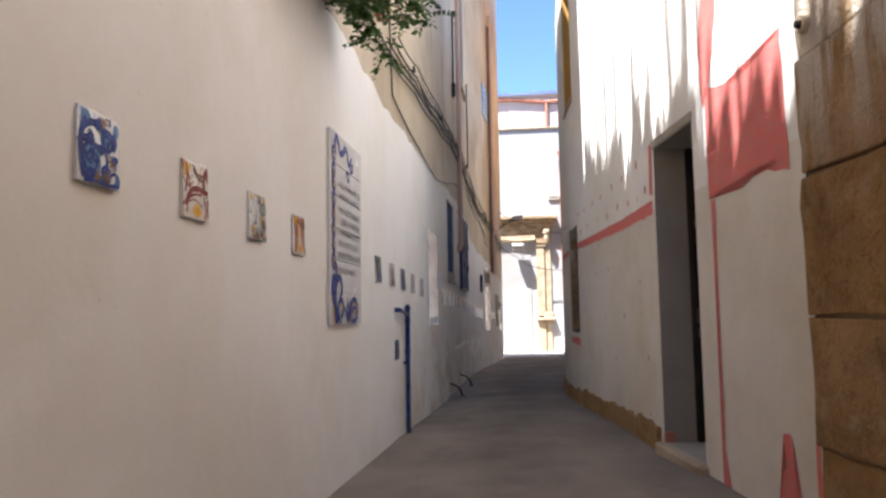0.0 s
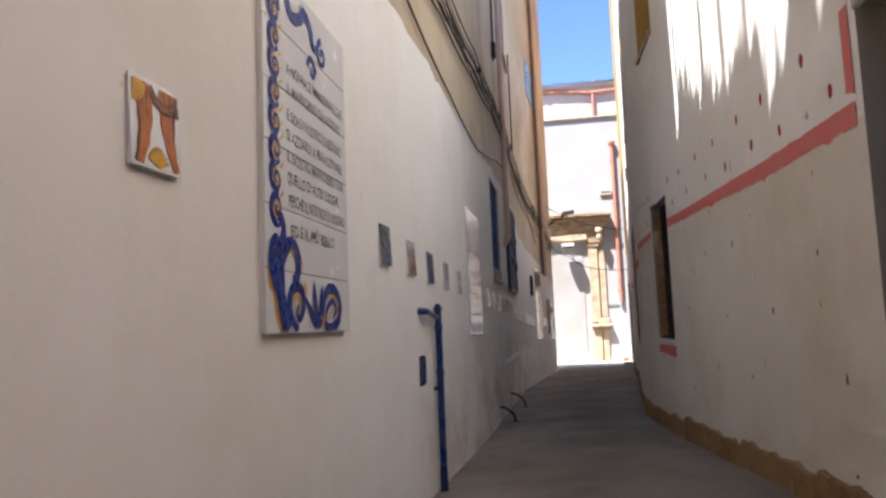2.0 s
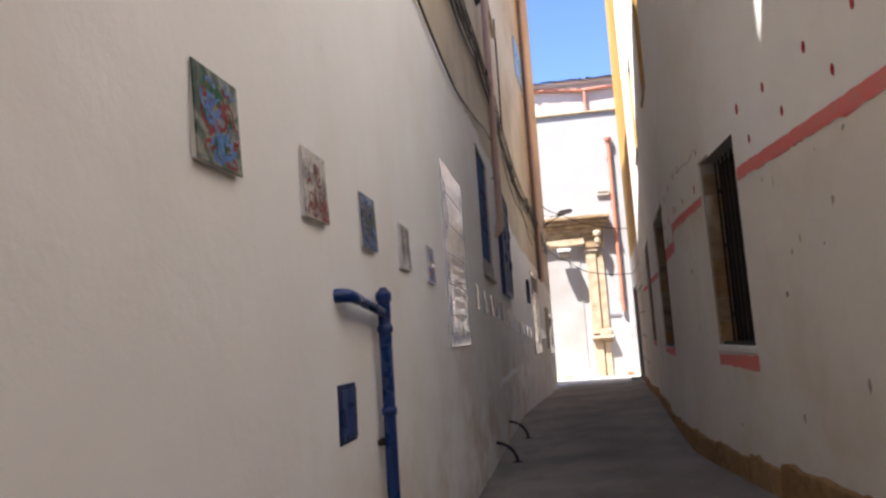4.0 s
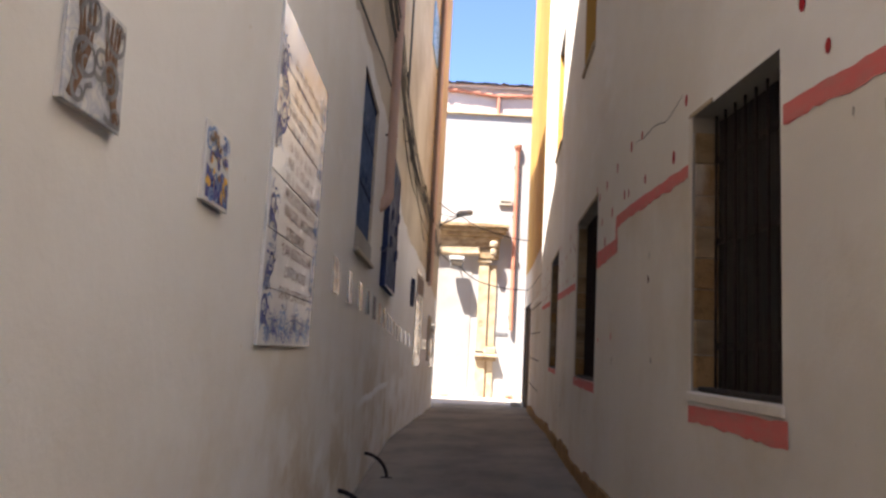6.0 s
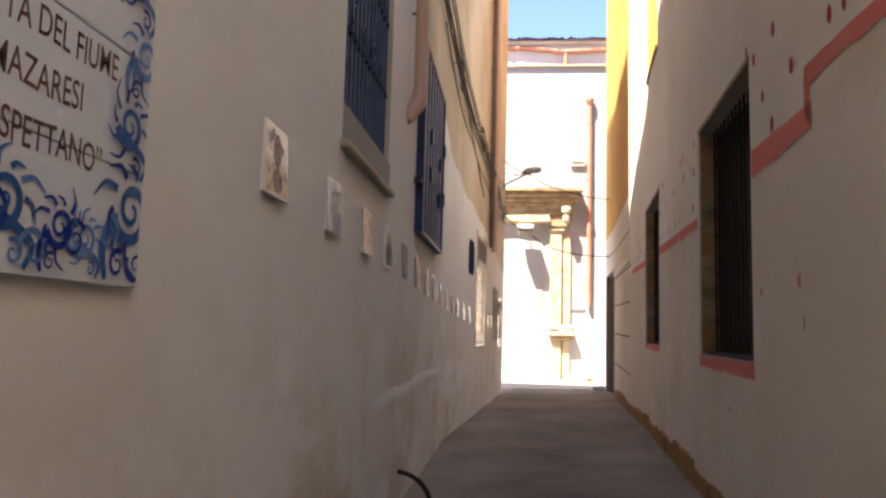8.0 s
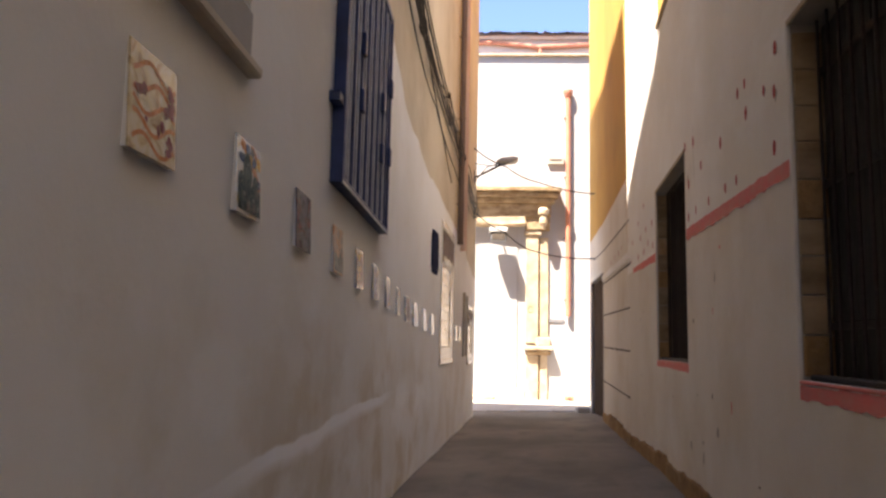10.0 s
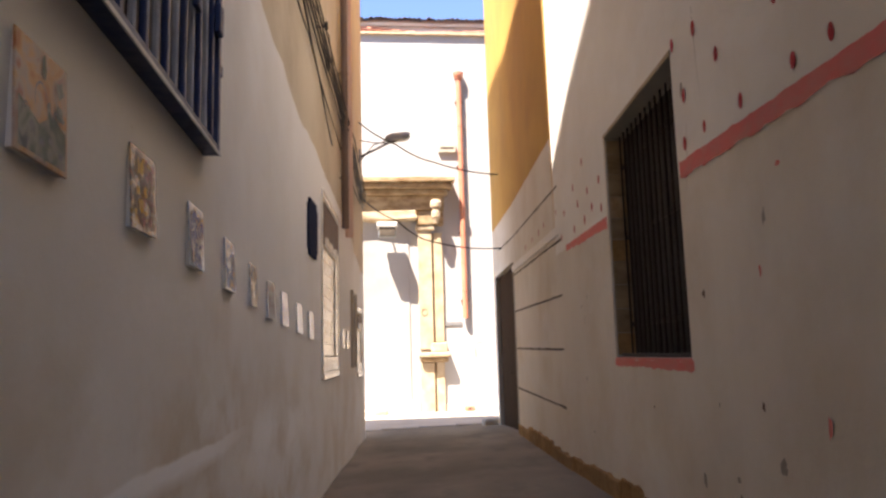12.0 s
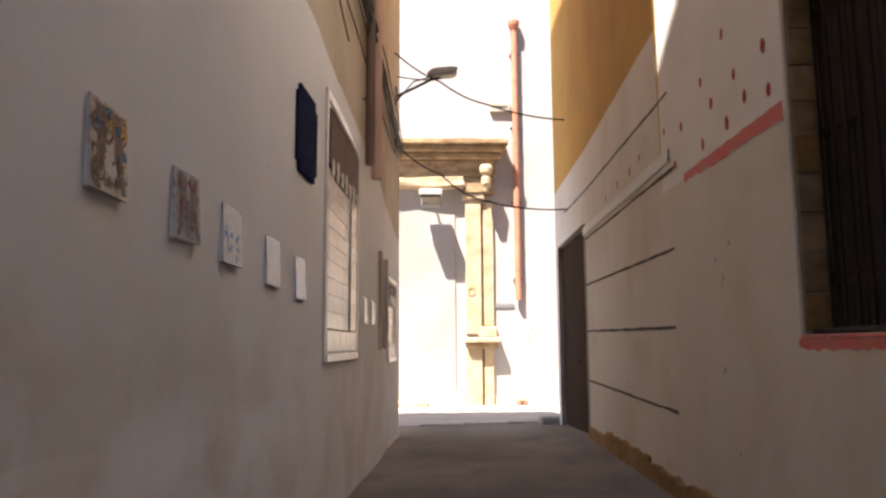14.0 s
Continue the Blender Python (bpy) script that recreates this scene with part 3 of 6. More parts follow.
# ---- near east: rough sandstone block wall ----
def stone_wall():
    bm = bmesh.new()
    # top raised to 9.6 out of view, also for bounced sunlight
    ys = frange(-8, 5.03, 0.5)
    for y0, y1 in zip(ys, ys[1:]):
        a, b = EAST(y0) - 0.028, EAST(y1) - 0.028
        for x0, x1 in ((a, b), (a + 0.5, b + 0.5)):
            bm.faces.new([bm.verts.new(v) for v in ((x0, y0, -0.8), (x0, y0, 9.6), (x1, y1, 9.6), (x1, y1, -0.8))])
        bm.faces.new([bm.verts.new(v) for v in ((a, y0, 9.6), (b, y1, 9.6), (b + 0.5, y1, 9.6), (a + 0.5, y0, 9.6))])
    ob = tagged(part("wall_east_stone", bm, SANDDARK), "rough wall of large brown sandstone blocks", "wall", kind="structure")
    rng = random.Random(21)
    zs = [0.25, 0.91, 1.55, 2.26, 2.87, 3.5, 4.15, 4.8, 5.5, 6.2, 6.9, 7.6, 8.0]
    for zi, (z0, z1) in enumerate(zip(zs, zs[1:])):
        y = 5.02
        while y > 0.2:
            w = rng.uniform(0.55, 1.05)
            ya = max(y - w, 0.0)
            bm = box(0, 0.16, 0, y - ya - 0.016, 0, z1 - z0 - 0.02, 0.006)
            bmesh.ops.subdivide_edges(bm, edges=[e for e in bm.edges if e.calc_length() > 0.25], cuts=4, use_grid_fill=True)
            for v in bm.verts:
                n = noise.noise_vector(Vector((v.co.y + y * 3.1, v.co.z + z0 * 2.3, 1.0)) * 4.5)
                v.co.x += n.x * 0.022
                v.co.z += n.z * 0.014
                v.co.y += n.y * 0.010
            x = EAST((y + ya) / 2)
            part("stone_block", bm, SAND, ob, m=pose(x - 0.03 + rng.uniform(-0.015, 0.012), ya + 0.01, z0 + 0.011, 0, 0, 4.5))
            y = ya
    ring = thing("iron_ring_boss", pose(EAST(4.9) - 0.05, 4.9, 3.02, 0, 0, 184.5), "round weathered metal boss on the stone wall", "wall fitting")
    part("plate", tube([(0, 0, 0), (0.035, 0, 0)], [0.055, 0.045], 18), SANDPALE, ring)
    part("knob", tube([(0.03, 0, 0), (0.06, 0, 0)], [0.025, 0.018], 14), IRON, ring)


stone_wall()
bm = box(-7, 8, -8.4, -8.0, -0.8, 10)
tagged(part("wall_south", bm, BEIGE), "plain beige wall closing the alley behind", "wall", kind="structure")


# ---- west wall fittings ----
def tile_top(y):
    return float(np.interp(y, [3.38, 8.4, 14.55, 17.76, 21.55, 22.8, 24.1], [2.315, 2.19, 2.037, 1.98, 1.845, 1.77, 1.70]))


def motif(parent, rng, colour, kind, level, size=0.26):
    """Painted strokes of one colour on a tile, kept inside its edge."""
    bm = bmesh.new()
    h = size / 2 - 0.012
    x = 0.0106 + level * 0.0006

    def keep(pts):
        return [(max(-h, min(h, u)), max(-h, min(h, v))) for u, v in pts]

    if kind == "scroll":
        for k in range(7):
            x += 0.0001
            u, v, r = rng.uniform(-0.1, 0.1), rng.uniform(-0.11, 0.11), rng.uniform(0.025, 0.065)
            pts = spiral(u, v, r, rng.uniform(1.0, 1.7), rng.uniform(0, 6), rng.choice((-1, 1)), 26)
            ribbon(keep(pts), [0.015 * (1 - i / 40) for i in range(27)], x, bm)
        for k in range(9):
            x += 0.00008
            a = rng.uniform(0, 6.3)
            u, v = rng.uniform(-0.11, 0.11), rng.uniform(-0.11, 0.11)
            ribbon(keep([(u, v), (u + 0.03 * math.cos(a), v + 0.03 * math.sin(a)), (u + 0.06 * math.cos(a + 0.5), v + 0.06 * math.sin(a + 0.5))]), [0.014, 0.011, 0.002], x, bm)
    elif kind == "blobs":
        for k in range(11):
            x += 0.0001
            blob(rng.uniform(-0.10, 0.10), rng.uniform(-0.10, 0.10), rng.uniform(0.007, 0.024), rng.uniform(0.007, 0.026), x, rng, 10, 0.35, bm)
    elif kind == "fill":
        pts = []
        for (u0, v0), (u1, v1) in zip(((-1, -1), (1, -1), (1, 1), (-1, 1)), ((1, -1), (1, 1), (-1, 1), (-1, -1))):
            for i in range(6):
                f = i / 6
                pts.append(((u0 + (u1 - u0) * f) * (h + 0.0095) + rng.uniform(-0.002, 0.0003), (v0 + (v1 - v0) * f) * (h + 0.0095) + rng.uniform(-0.002, 0.0003)))
        bm.faces.new([bm.verts.new((x, u, v)) for u, v in pts])
    elif kind == "curtain":
        for s in (-1, 1):
            for k in range(4):
                x += 0.0001
                ph = rng.uniform(-0.3, 0.3)
                pts = [(s * (0.112 - (0.022 * k + 0.012 * level) * (1 - 0.75 * t) - 0.022 * math.sin(t * 3.1 + ph)), 0.117 - 0.234 * t) for t in [i / 12 for i in range(13)]]
                ribbon(keep(pts), [0.010 + 0.008 * math.sin(i * 0.9 + k) ** 2 for i in range(13)], x, bm)
    elif kind == "waves":
        for k in range(5):
            x += 0.0001
            v0 = -0.1 + 0.045 * k
            pts = [(-0.115 + 0.23 * t, v0 + 0.02 * math.sin(t * 7 + k * 1.3)) for t in [i / 14 for i in range(15)]]
            ribbon(keep(pts), 0.012, x, bm)
    elif kind == "base":
        bm2 = [(-0.118, -0.118), (0.118, -0.118), (0.118, -0.03), (0.05, -0.005), (-0.02, -0.045), (-0.118, -0.01)]
        bm.faces.new([bm.verts.new((x, u, v)) for u, v in bm2])
    elif kind == "cap":
        bm2 = [(-0.118, 0.118), (-0.118, 0.03), (-0.03, 0.06), (0.05, 0.02), (0.118, 0.05), (0.118, 0.118)]
        bm.faces.new([bm.verts.new((x, u, v)) for u, v in bm2])
    elif kind == "snails":
        for u, v, r, f in ((-0.055, -0.045, 0.06, 1), (0.045, 0.035, 0.042, -1), (-0.085, 0.095, 0.03, 1), (0.10, 0.085, 0.028, -1), (0.105, -0.10, 0.026, 1)):
            x += 0.0002
            blob(u, v, min(r, h - abs(u)) if r < 0.04 else r, r, x, rng, 20, 0.05, bm)
    elif kind == "snail_lines":
        for u, v, r, f in ((-0.055, -0.045, 0.062, 1), (0.045, 0.035, 0.044, -1)):
            x += 0.0002
            ribbon(keep(spiral(u, v, r, 1.9, 0.6, f, 40)), [0.014 - 0.0002 * i for i in range(41)], x, bm)
        for pts in (((-0.10, -0.115), (-0.115, -0.02), (-0.105, 0.05), (-0.05, 0.085), (0.02, 0.08)), ((-0.10, -0.118), (-0.03, -0.112), (0.06, -0.118)), ((0.08, 0.01), (0.095, 0.045), (0.075, 0.07))):
            P, W = flow(list(pts), [0.026] * len(pts))
            x += 0.0002
            ribbon(keep(P), W, x, bm)
    elif kind == "florets":
        for u, v in ((0.02, 0.10), (0.075, -0.035), (0.04, -0.095), (-0.02, -0.10)):
            for q in range(7):
                a = q * 0.9 + u * 40
                x += 0.00005
                ribbon(keep([(u, v), (u + 0.03 * math.cos(a), v + 0.03 * math.sin(a))]), [0.014, 0.003], x, bm)
    elif kind == "drape":
        for pts, w in (([(-0.115, -0.075), (-0.06, -0.01), (0.02, 0.01), (0.115, 0.0)], 0.026), ([(-0.105, -0.11), (-0.085, -0.05), (-0.02, -0.02), (0.05, -0.015)], 0.012),
                       ([(-0.115, -0.02), (-0.09, 0.06), (-0.10, 0.115)], 0.016), ([(-0.07, 0.0), (-0.075, 0.05), (-0.10, 0.09)], 0.010), ([(0.075, 0.01), (0.08, 0.07), (0.115, 0.115)], 0.024),
                       ([(0.07, -0.01), (0.085, -0.06), (0.115, -0.11)], 0.012), ([(0.095, 0.0), (0.11, -0.05), (0.105, -0.11)], 0.008), ([(-0.09, -0.06), (-0.02, -0.045), (0.06, -0.07)], 0.007)):
            x += 0.0002
            P, W = flow(pts, [w] * len(pts))
            ribbon(keep(P), W, x, bm)
    elif kind == "fans":
        for u, v, a0, a1, r in ((0.0, -0.115, 0.3, 2.8, 0.055), (-0.112, 0.112, 4.6, 6.2, 0.06)):
            for q in range(9):
                a = a0 + (a1 - a0) * q / 8
                x += 0.00005
                ribbon(keep([(u, v), (u + r * math.cos(a), v + r * math.sin(a))]), [0.012, 0.009], x, bm)
    elif kind == "discs":
        for u, v, ru, rv in ((0.07, -0.02, 0.02, 0.03), (-0.095, -0.075, 0.022, 0.022), (-0.1, 0.1, 0.018, 0.02), (0.1, 0.1, 0.016, 0.02), (-0.06, -0.1, 0.016, 0.014), (0.09, -0.105, 0.018, 0.012)):
            x += 0.0001
            blob(u, v, ru, rv, x, rng, 14, 0.18, bm)
    elif kind == "oval":
        blob(0.0, 0.035, 0.045, 0.065, x, rng, 18, 0.05, bm)
        blob(0.0, -0.07, 0.055, 0.045, x + 0.0002, rng, 18, 0.08, bm)
    elif kind == "sash":
        for pts, w in (([(-0.09, 0.115), (-0.02, 0.085), (0.05, 0.04), (0.115, -0.02)], 0.035), ([(0.02, 0.117), (0.07, 0.095), (0.117, 0.06)], 0.025)):
            x += 0.0002
            P, W = flow(pts, [w] * len(pts))
            ribbon(keep(P), W, x, bm)
    elif kind == "lozenges":
        for u, v in ((-0.085, 0.06), (-0.02, 0.10), (0.045, 0.065), (0.09, 0.0)):
            x += 0.0001
            blob(u, v, 0.026, 0.018, x, rng, 12, 0.2, bm)
    elif kind == "swag":
        for dv in (0.0, 0.018):
            P, W = flow([(-0.03, 0.115 - dv), (0.0, 0.085 - dv), (0.05, 0.07 - dv), (0.10, 0.09 - dv), (0.115, 0.07 - dv)], [0.016, 0.012, 0.01, 0.012, 0.014])
            x += 0.0002
            ribbon(keep(P), W, x, bm)
    elif kind == "cactus":
        for u, v, ru, rv in ((-0.025, 0.012, 0.046, 0.075), (-0.09, -0.035, 0.027, 0.05), (0.06, -0.015, 0.030, 0.042), (0.0, -0.09, 0.115, 0.028), (0.075, -0.075, 0.038, 0.036)):
            x += 0.0001
            blob(u, v, ru, rv, x, rng, 14, 0.06, bm)
    elif kind == "cactus_lines":
        for u, v, r in ((-0.015, 0.01, 0.03), (-0.088, -0.04, 0.016), (0.062, -0.018, 0.018)):
            x += 0.0002
            ribbon(keep([(u + r * math.cos(a), v + 1.3 * r * math.sin(a)) for a in [3.6 - 0.28 * i for i in range(13)]]), [0.002 + 0.0005 * min(i, 12 - i) for i in range(13)], x, bm)
        for u, v in ((-0.06, -0.06), (-0.01, -0.085), (0.035, -0.07), (0.085, -0.09)):
            x += 0.0001
            blob(u, v, 0.012, 0.008, x, rng, 10, 0.3, bm)
    part("painted_motif", bm, colour, parent)


TILES = [
    (3.38, "white ceramic tile painted with blue scrolls and flowers", TILEWHITE, ((WASHBLUE, "fill"), (SKYGLAZE, "snails"), (COBALT, "snail_lines"), (COBALT, "scroll"), (BROWNGLAZE, "florets"), (COBALT, "blobs"))),
    (4.15, "white ceramic tile with maroon drapery and yellow base", TILEWHITE, ((WASHWARM, "fill"), (YELLOW, "fans"), (MAROON, "drape"), (BROWNGLAZE, "swag"))),
    (4.93, "white ceramic tile painted with yellow fruit and blue leaves", TILEWHITE, ((WASHYELLOW, "fill"), (GREYGLAZE, "florets"), (YELLOW, "discs"), (GREYGLAZE, "scroll"), (BROWNGLAZE, "florets"))),
    (5.70, "white ceramic tile framed by brown painted curtains", TILEWHITE, ((MAROON, "curtain"), (BROWNGLAZE, "curtain"), (ORANGE, "curtain"), (YELLOW, "fans"), (ORANGE, "swag"), (BROWNGLAZE, "swag"))),
    (8.40, "multicoloured ceramic tile in teal, red and grey", TILEWHITE, ((SEA, "fill"), (MAROON, "scroll"), (SKYGLAZE, "scroll"), (GREENGLAZE, "blobs"))),
    (9.19, "white ceramic tile with dark red and grey swirls", TILEWHITE, ((MIST, "fill"), (GREYGLAZE, "scroll"), (MAROON, "scroll"))),
    (9.96, "dark blue crowded painted ceramic tile", TILEWHITE, ((DEEP, "fill"), (COBALT, "scroll"), (GREENGLAZE, "blobs"), (INK, "scroll"), (SKYGLAZE, "florets"))),
    (10.78, "pale ceramic tile with brown and maroon plumes", TILEWHITE, ((PALEMIX, "fill"), (BROWNGLAZE, "curtain"), (GREYGLAZE, "scroll"))),
    (11.65, "white ceramic tile with a blue palm and yellow pot", TILEWHITE, ((SKYGLAZE, "scroll"), (COBALT, "base"), (YELLOW, "blobs"), (BROWNGLAZE, "blobs"), (COBALT, "blobs"))),
    (14.53, "amber and brown painted ceramic tile", TILECREAM, ((AMBER, "base"), (BROWNGLAZE, "oval"), (INK, "blobs"))),
    (15.40, "grey ceramic tile with faint relief figures", TILEWHITE, ((PALEMIX, "fill"), (GREYGLAZE, "scroll"))),
    (16.22, "ochre and orange painted ceramic tile", TILECREAM, ((AMBER, "fill"), (ORANGE, "waves"), (MAROON, "blobs"))),
    (16.96, "ceramic tile painted with green cactus under an orange sky", TILEWHITE, ((WASHYELLOW, "fill"), (ORANGE, "sash"), (YELLOW, "swag"), (DEEP, "lozenges"), (DEEPTEAL, "base"), (DEEPTEAL, "cactus"), (GREYGLAZE, "cactus_lines"), (INK, "florets"))),
    (17.75, "dark purple and grey painted ceramic tile", TILEWHITE, ((DUSK, "fill"), (MAROON, "drape"), (INK, "scroll"), (GREYGLAZE, "scroll"), (GREYGLAZE, "florets"))),
    (18.56, "ceramic tile with orange sky and green sea", TILEWHITE, ((SUNSET, "fill"), (SEA, "base"), (SEA, "blobs"), (GREYGLAZE, "cactus_lines"))),
    (19.30, "busy ceramic tile in red, yellow and blue", TILEWHITE, ((BUSY, "fill"), (MAROON, "blobs"), (INK, "blobs"), (BROWNGLAZE, "scroll"), (MAROON, "florets"), (YELLOW, "blobs"))),
    (20.03, "white ceramic tile with small blue motifs", TILEWHITE, ((WASHBLUE, "fill"), (COBALT, "scroll"), (YELLOW, "swag"), (COBALT, "snail_lines"), (BROWNGLAZE, "blobs"))),
    (20.78, "white ceramic tile with a blue painted base", TILEWHITE, ((PALEMIX, "fill"), (COBALT, "base"), (SKYGLAZE, "waves"), (YELLOW, "florets"), (GREYGLAZE, "blobs"))),
    (21.56, "ceramic tile with grey, brown and blue strokes", TILEWHITE, ((WASHWARM, "fill"), (INK, "curtain"), (BROWNGLAZE, "scroll"), (YELLOW, "swag"), (DEEP, "lozenges"), (BROWNGLAZE, "florets"))),
    (22.22, "pale ceramic tile with grey brown figures", TILEWHITE, ((MIST, "fill"), (BROWNGLAZE, "curtain"), (GREYGLAZE, "scroll"), (MAROON, "blobs"))),
    (22.76, "pale ceramic tile with faint blue mark", TILEWHITE, ((PALEMIX, "fill"), (SKYGLAZE, "blobs"))),
    (23.46, "plain pale ceramic tile on the white wall", TILEWHITE, ((PALEMIX, "fill"),)),
    (24.08, "plain pale ceramic tile on the white wall", TILEWHITE, ((PALEMIX, "fill"),)),
]
for k, (y, label, base, paints) in enumerate(TILES):
    rng = random.Random(100 + k)
    zt = tile_top(y)
    t = thing("ceramic_tile", on_west(y + 0.13, zt - 0.13, 0.006) @ pose(0, 0, 0, rng.uniform(-1.0, 1.0), -2.5, 0), label, "wall tile", "ceramic tiles along the white wall")
    part("tile_back", box(-0.02, 0.0035, -0.122, 0.122, -0.127, 0.122, 0.001), WHITE, t)
    if paints and paints[0][1] == "fill":
        base = paints[0][0]
    part("glazed_face", box(0.004, 0.010, -0.13, 0.13, -0.13, 0.13, 0.0015), base, t)
    for lv, (colour, kind) in enumerate(paints):
        motif(t, rng, colour, kind, lv)


def lettering(text, width, height, material, parent, u, v, x, tilt=0.0):
    cu = bpy.data.curves.new("lettering", "FONT")
    cu.body, cu.size, cu.align_x = text, height * 1.38, "LEFT"
    cu.offset = 0.0005
    tmp = bpy.data.objects.new("tmp", cu)
    me = bpy.data.meshes.new_from_object(tmp)
    bpy.data.objects.remove(tmp)
    w = max(p.co.x for p in me.vertices) if len(me.vertices) else 1
    s = width / w if width else 1
    for p in me.vertices:
        a, b = p.co.x * s, p.co.y
        p.co = (0, a, b + math.sin(a * 31 + v * 9) * 0.0025)
    part("lettering", me, material, parent, m=pose(x, u, v, tilt, 0, 0))


def bars(parent, material, u0, u1, v, h, x, rng):
    """Writing too faint to read: short bars of its size."""
    bm, u = bmesh.new(), u0
    while u < u1:
        w = min(rng.uniform(0.06, 0.2), u1 - u)
        q = u
        while q < u + w - 0.012:
            ribbon([(q, v), (q + 0.002, v + h)], 0.006, x, bm)
            q += 0.02
        u += w + 0.035
    part("lettering", bm, material, parent)


# panel of glazed slabs with blue scrollwork
def panel_a():
    t = thing("ceramic_text_panel", on_west(6.565, 1.52), "tall white ceramic panel with dark lettering and blue and yellow scrolls", "wall panel")
    W, R = 1.07, 0.2545
    part("backing", box(-0.004, 0.014, 0.006, W - 0.006, 0.006, 6 * R - 0.006), WHITE, t)
    for r in range(6):
        part("slab", box(0.0145, 0.03, 0, W, r * R + 0.0015, (r + 1) * R - 0.0015, 0.002), TILEWHITE, t)
    X = 0.0312
    rows = [("A NOI PIACE IMMAGINARE CHE", 1.10, 0.25, 0.82), ("IL MARROBBIO SIA NOSTRO", 1.01, 0.25, 0.78), ("E SOLO NOSTRO E NESSUNO", 0.895, 0.25, 0.80), ("SI AZZARDI A PARAGONARE", 0.805, 0.24, 0.81),
            ("IL NOSTRO MARROBBIO CON", 0.715, 0.24, 0.82), ("QUELLO DI ALTRI LUOGHI,", 0.625, 0.24, 0.74), ("PERCH\u00c8 IL NOSTRO \u00c8 IL NOSTRO", 0.53, 0.25, 0.82), ("ED \u00c8 IL PI\u00d9 BELLO", 0.405, 0.27, 0.62)]
    for text, v, u, w in rows:
        lettering(text, w * 0.94, 0.052, INK, t, u * 0.955, v, X)
    blue, light, yel = bmesh.new(), bmesh.new(), bmesh.new()
    # chain of scrolls up the edge
    v = 0.505
    k = 0
    while v < 1.42:
        f = 1 if k % 2 else -1
        ribbon(spiral(0.108, v, 0.066, 1.35, 1.57 * f, f, 26), [0.042 - 0.001 * i for i in range(27)], X + 0.0002 * k, blue)
        ribbon(spiral(0.108, v, 0.043, 1.1, 1.57 * f, f, 20), 0.012, X + 0.004, yel)
        ribbon(spiral(0.108, v + 0.004, 0.060, 0.7, 1.57 * f, f, 20), 0.005, X + 0.0045, light)
        ribbon([(0.108 - 0.02 * f, v + 0.05), (0.113 + 0.03 * f, v + 0.075), (0.108, v + 0.11)], [0.03, 0.024, 0.02], X + 0.0002 * k + 0.0001, blue)
        ribbon([(0.15, v + 0.05), (0.185, v + 0.07), (0.19, v + 0.10)], [0.014, 0.01, 0.002], X, yel)
        ribbon([(0.14, v - 0.02), (0.195, v + 0.02)], [0.012, 0.001], X, yel)
        v += 0.118
        k += 1
    def stroke(pts, widths, lift, bm):
        P, W = flow(pts, widths)
        ribbon(P, W, X + lift, bm)

    # flourish at the head
    stroke([(0.16, 1.34), (0.14, 1.42), (0.17, 1.49), (0.24, 1.45), (0.30, 1.38), (0.40, 1.40), (0.46, 1.45), (0.54, 1.42), (0.58, 1.34), (0.66, 1.36)], [0.03, 0.05, 0.05, 0.06, 0.05, 0.06, 0.06, 0.05, 0.04, 0.02], 0.0022, blue)
    ribbon(spiral(0.70, 1.34, 0.07, 1.4, 1.6, 1, 26), [0.035 - 0.0008 * i for i in range(27)], X + 0.0024, blue)
    ribbon(spiral(0.56, 1.22, 0.06, 1.2, 0, -1, 26), [0.035 - 0.0008 * i for i in range(27)], X + 0.0026, blue)
    ribbon(spiral(0.44, 1.44, 0.05, 1.2, 0.5, 1, 20), 0.007, X + 0.0042, light)
    # neck, swelling body, trunk and curling tail at the foot
    stroke([(0.105, 0.505), (0.13, 0.485), (0.165, 0.46), (0.175, 0.41), (0.155, 0.36)], [0.02, 0.03, 0.04, 0.05, 0.08], 0.0027, blue)
    ribbon(spiral(0.122, 0.45, 0.034, 1.2, 1.2, 1, 20), [0.024 - 0.0008 * i for i in range(21)], X + 0.0028, blue)
    stroke([(0.13, 0.375), (0.10, 0.34), (0.095, 0.28), (0.11, 0.22), (0.137, 0.15), (0.152, 0.10), (0.189, 0.045), (0.237, 0.006)], [0.06, 0.14, 0.165, 0.135, 0.085, 0.09, 0.11, 0.12], 0.003, blue)
    stroke([(0.15, 0.32), (0.20, 0.355), (0.255, 0.37), (0.305, 0.35), (0.335, 0.30), (0.32, 0.24), (0.285, 0.217), (0.27, 0.245)], [0.10, 0.07, 0.06, 0.065, 0.06, 0.05, 0.035, 0.015], 0.0032, blue)
    stroke([(0.321, 0.01), (0.262, 0.046), (0.222, 0.104), (0.235, 0.165), (0.303, 0.196), (0.372, 0.172), (0.383, 0.112), (0.338, 0.06), (0.303, 0.082), (0.321, 0.12)], [0.035, 0.04, 0.05, 0.05, 0.05, 0.05, 0.045, 0.035, 0.028, 0.012], 0.0034, blue)
    stroke([(0.385, 0.16), (0.455, 0.113), (0.518, 0.06), (0.585, 0.055), (0.634, 0.11), (0.658, 0.158)], [0.015, 0.03, 0.06, 0.075, 0.05, 0.04], 0.0036, blue)
    stroke([(0.551, 0.08), (0.53, 0.16), (0.522, 0.232)], [0.05, 0.05, 0.004], 0.0038, blue)
    stroke([(0.605, 0.10), (0.622, 0.165), (0.634, 0.215)], [0.05, 0.04, 0.004], 0.004, blue)
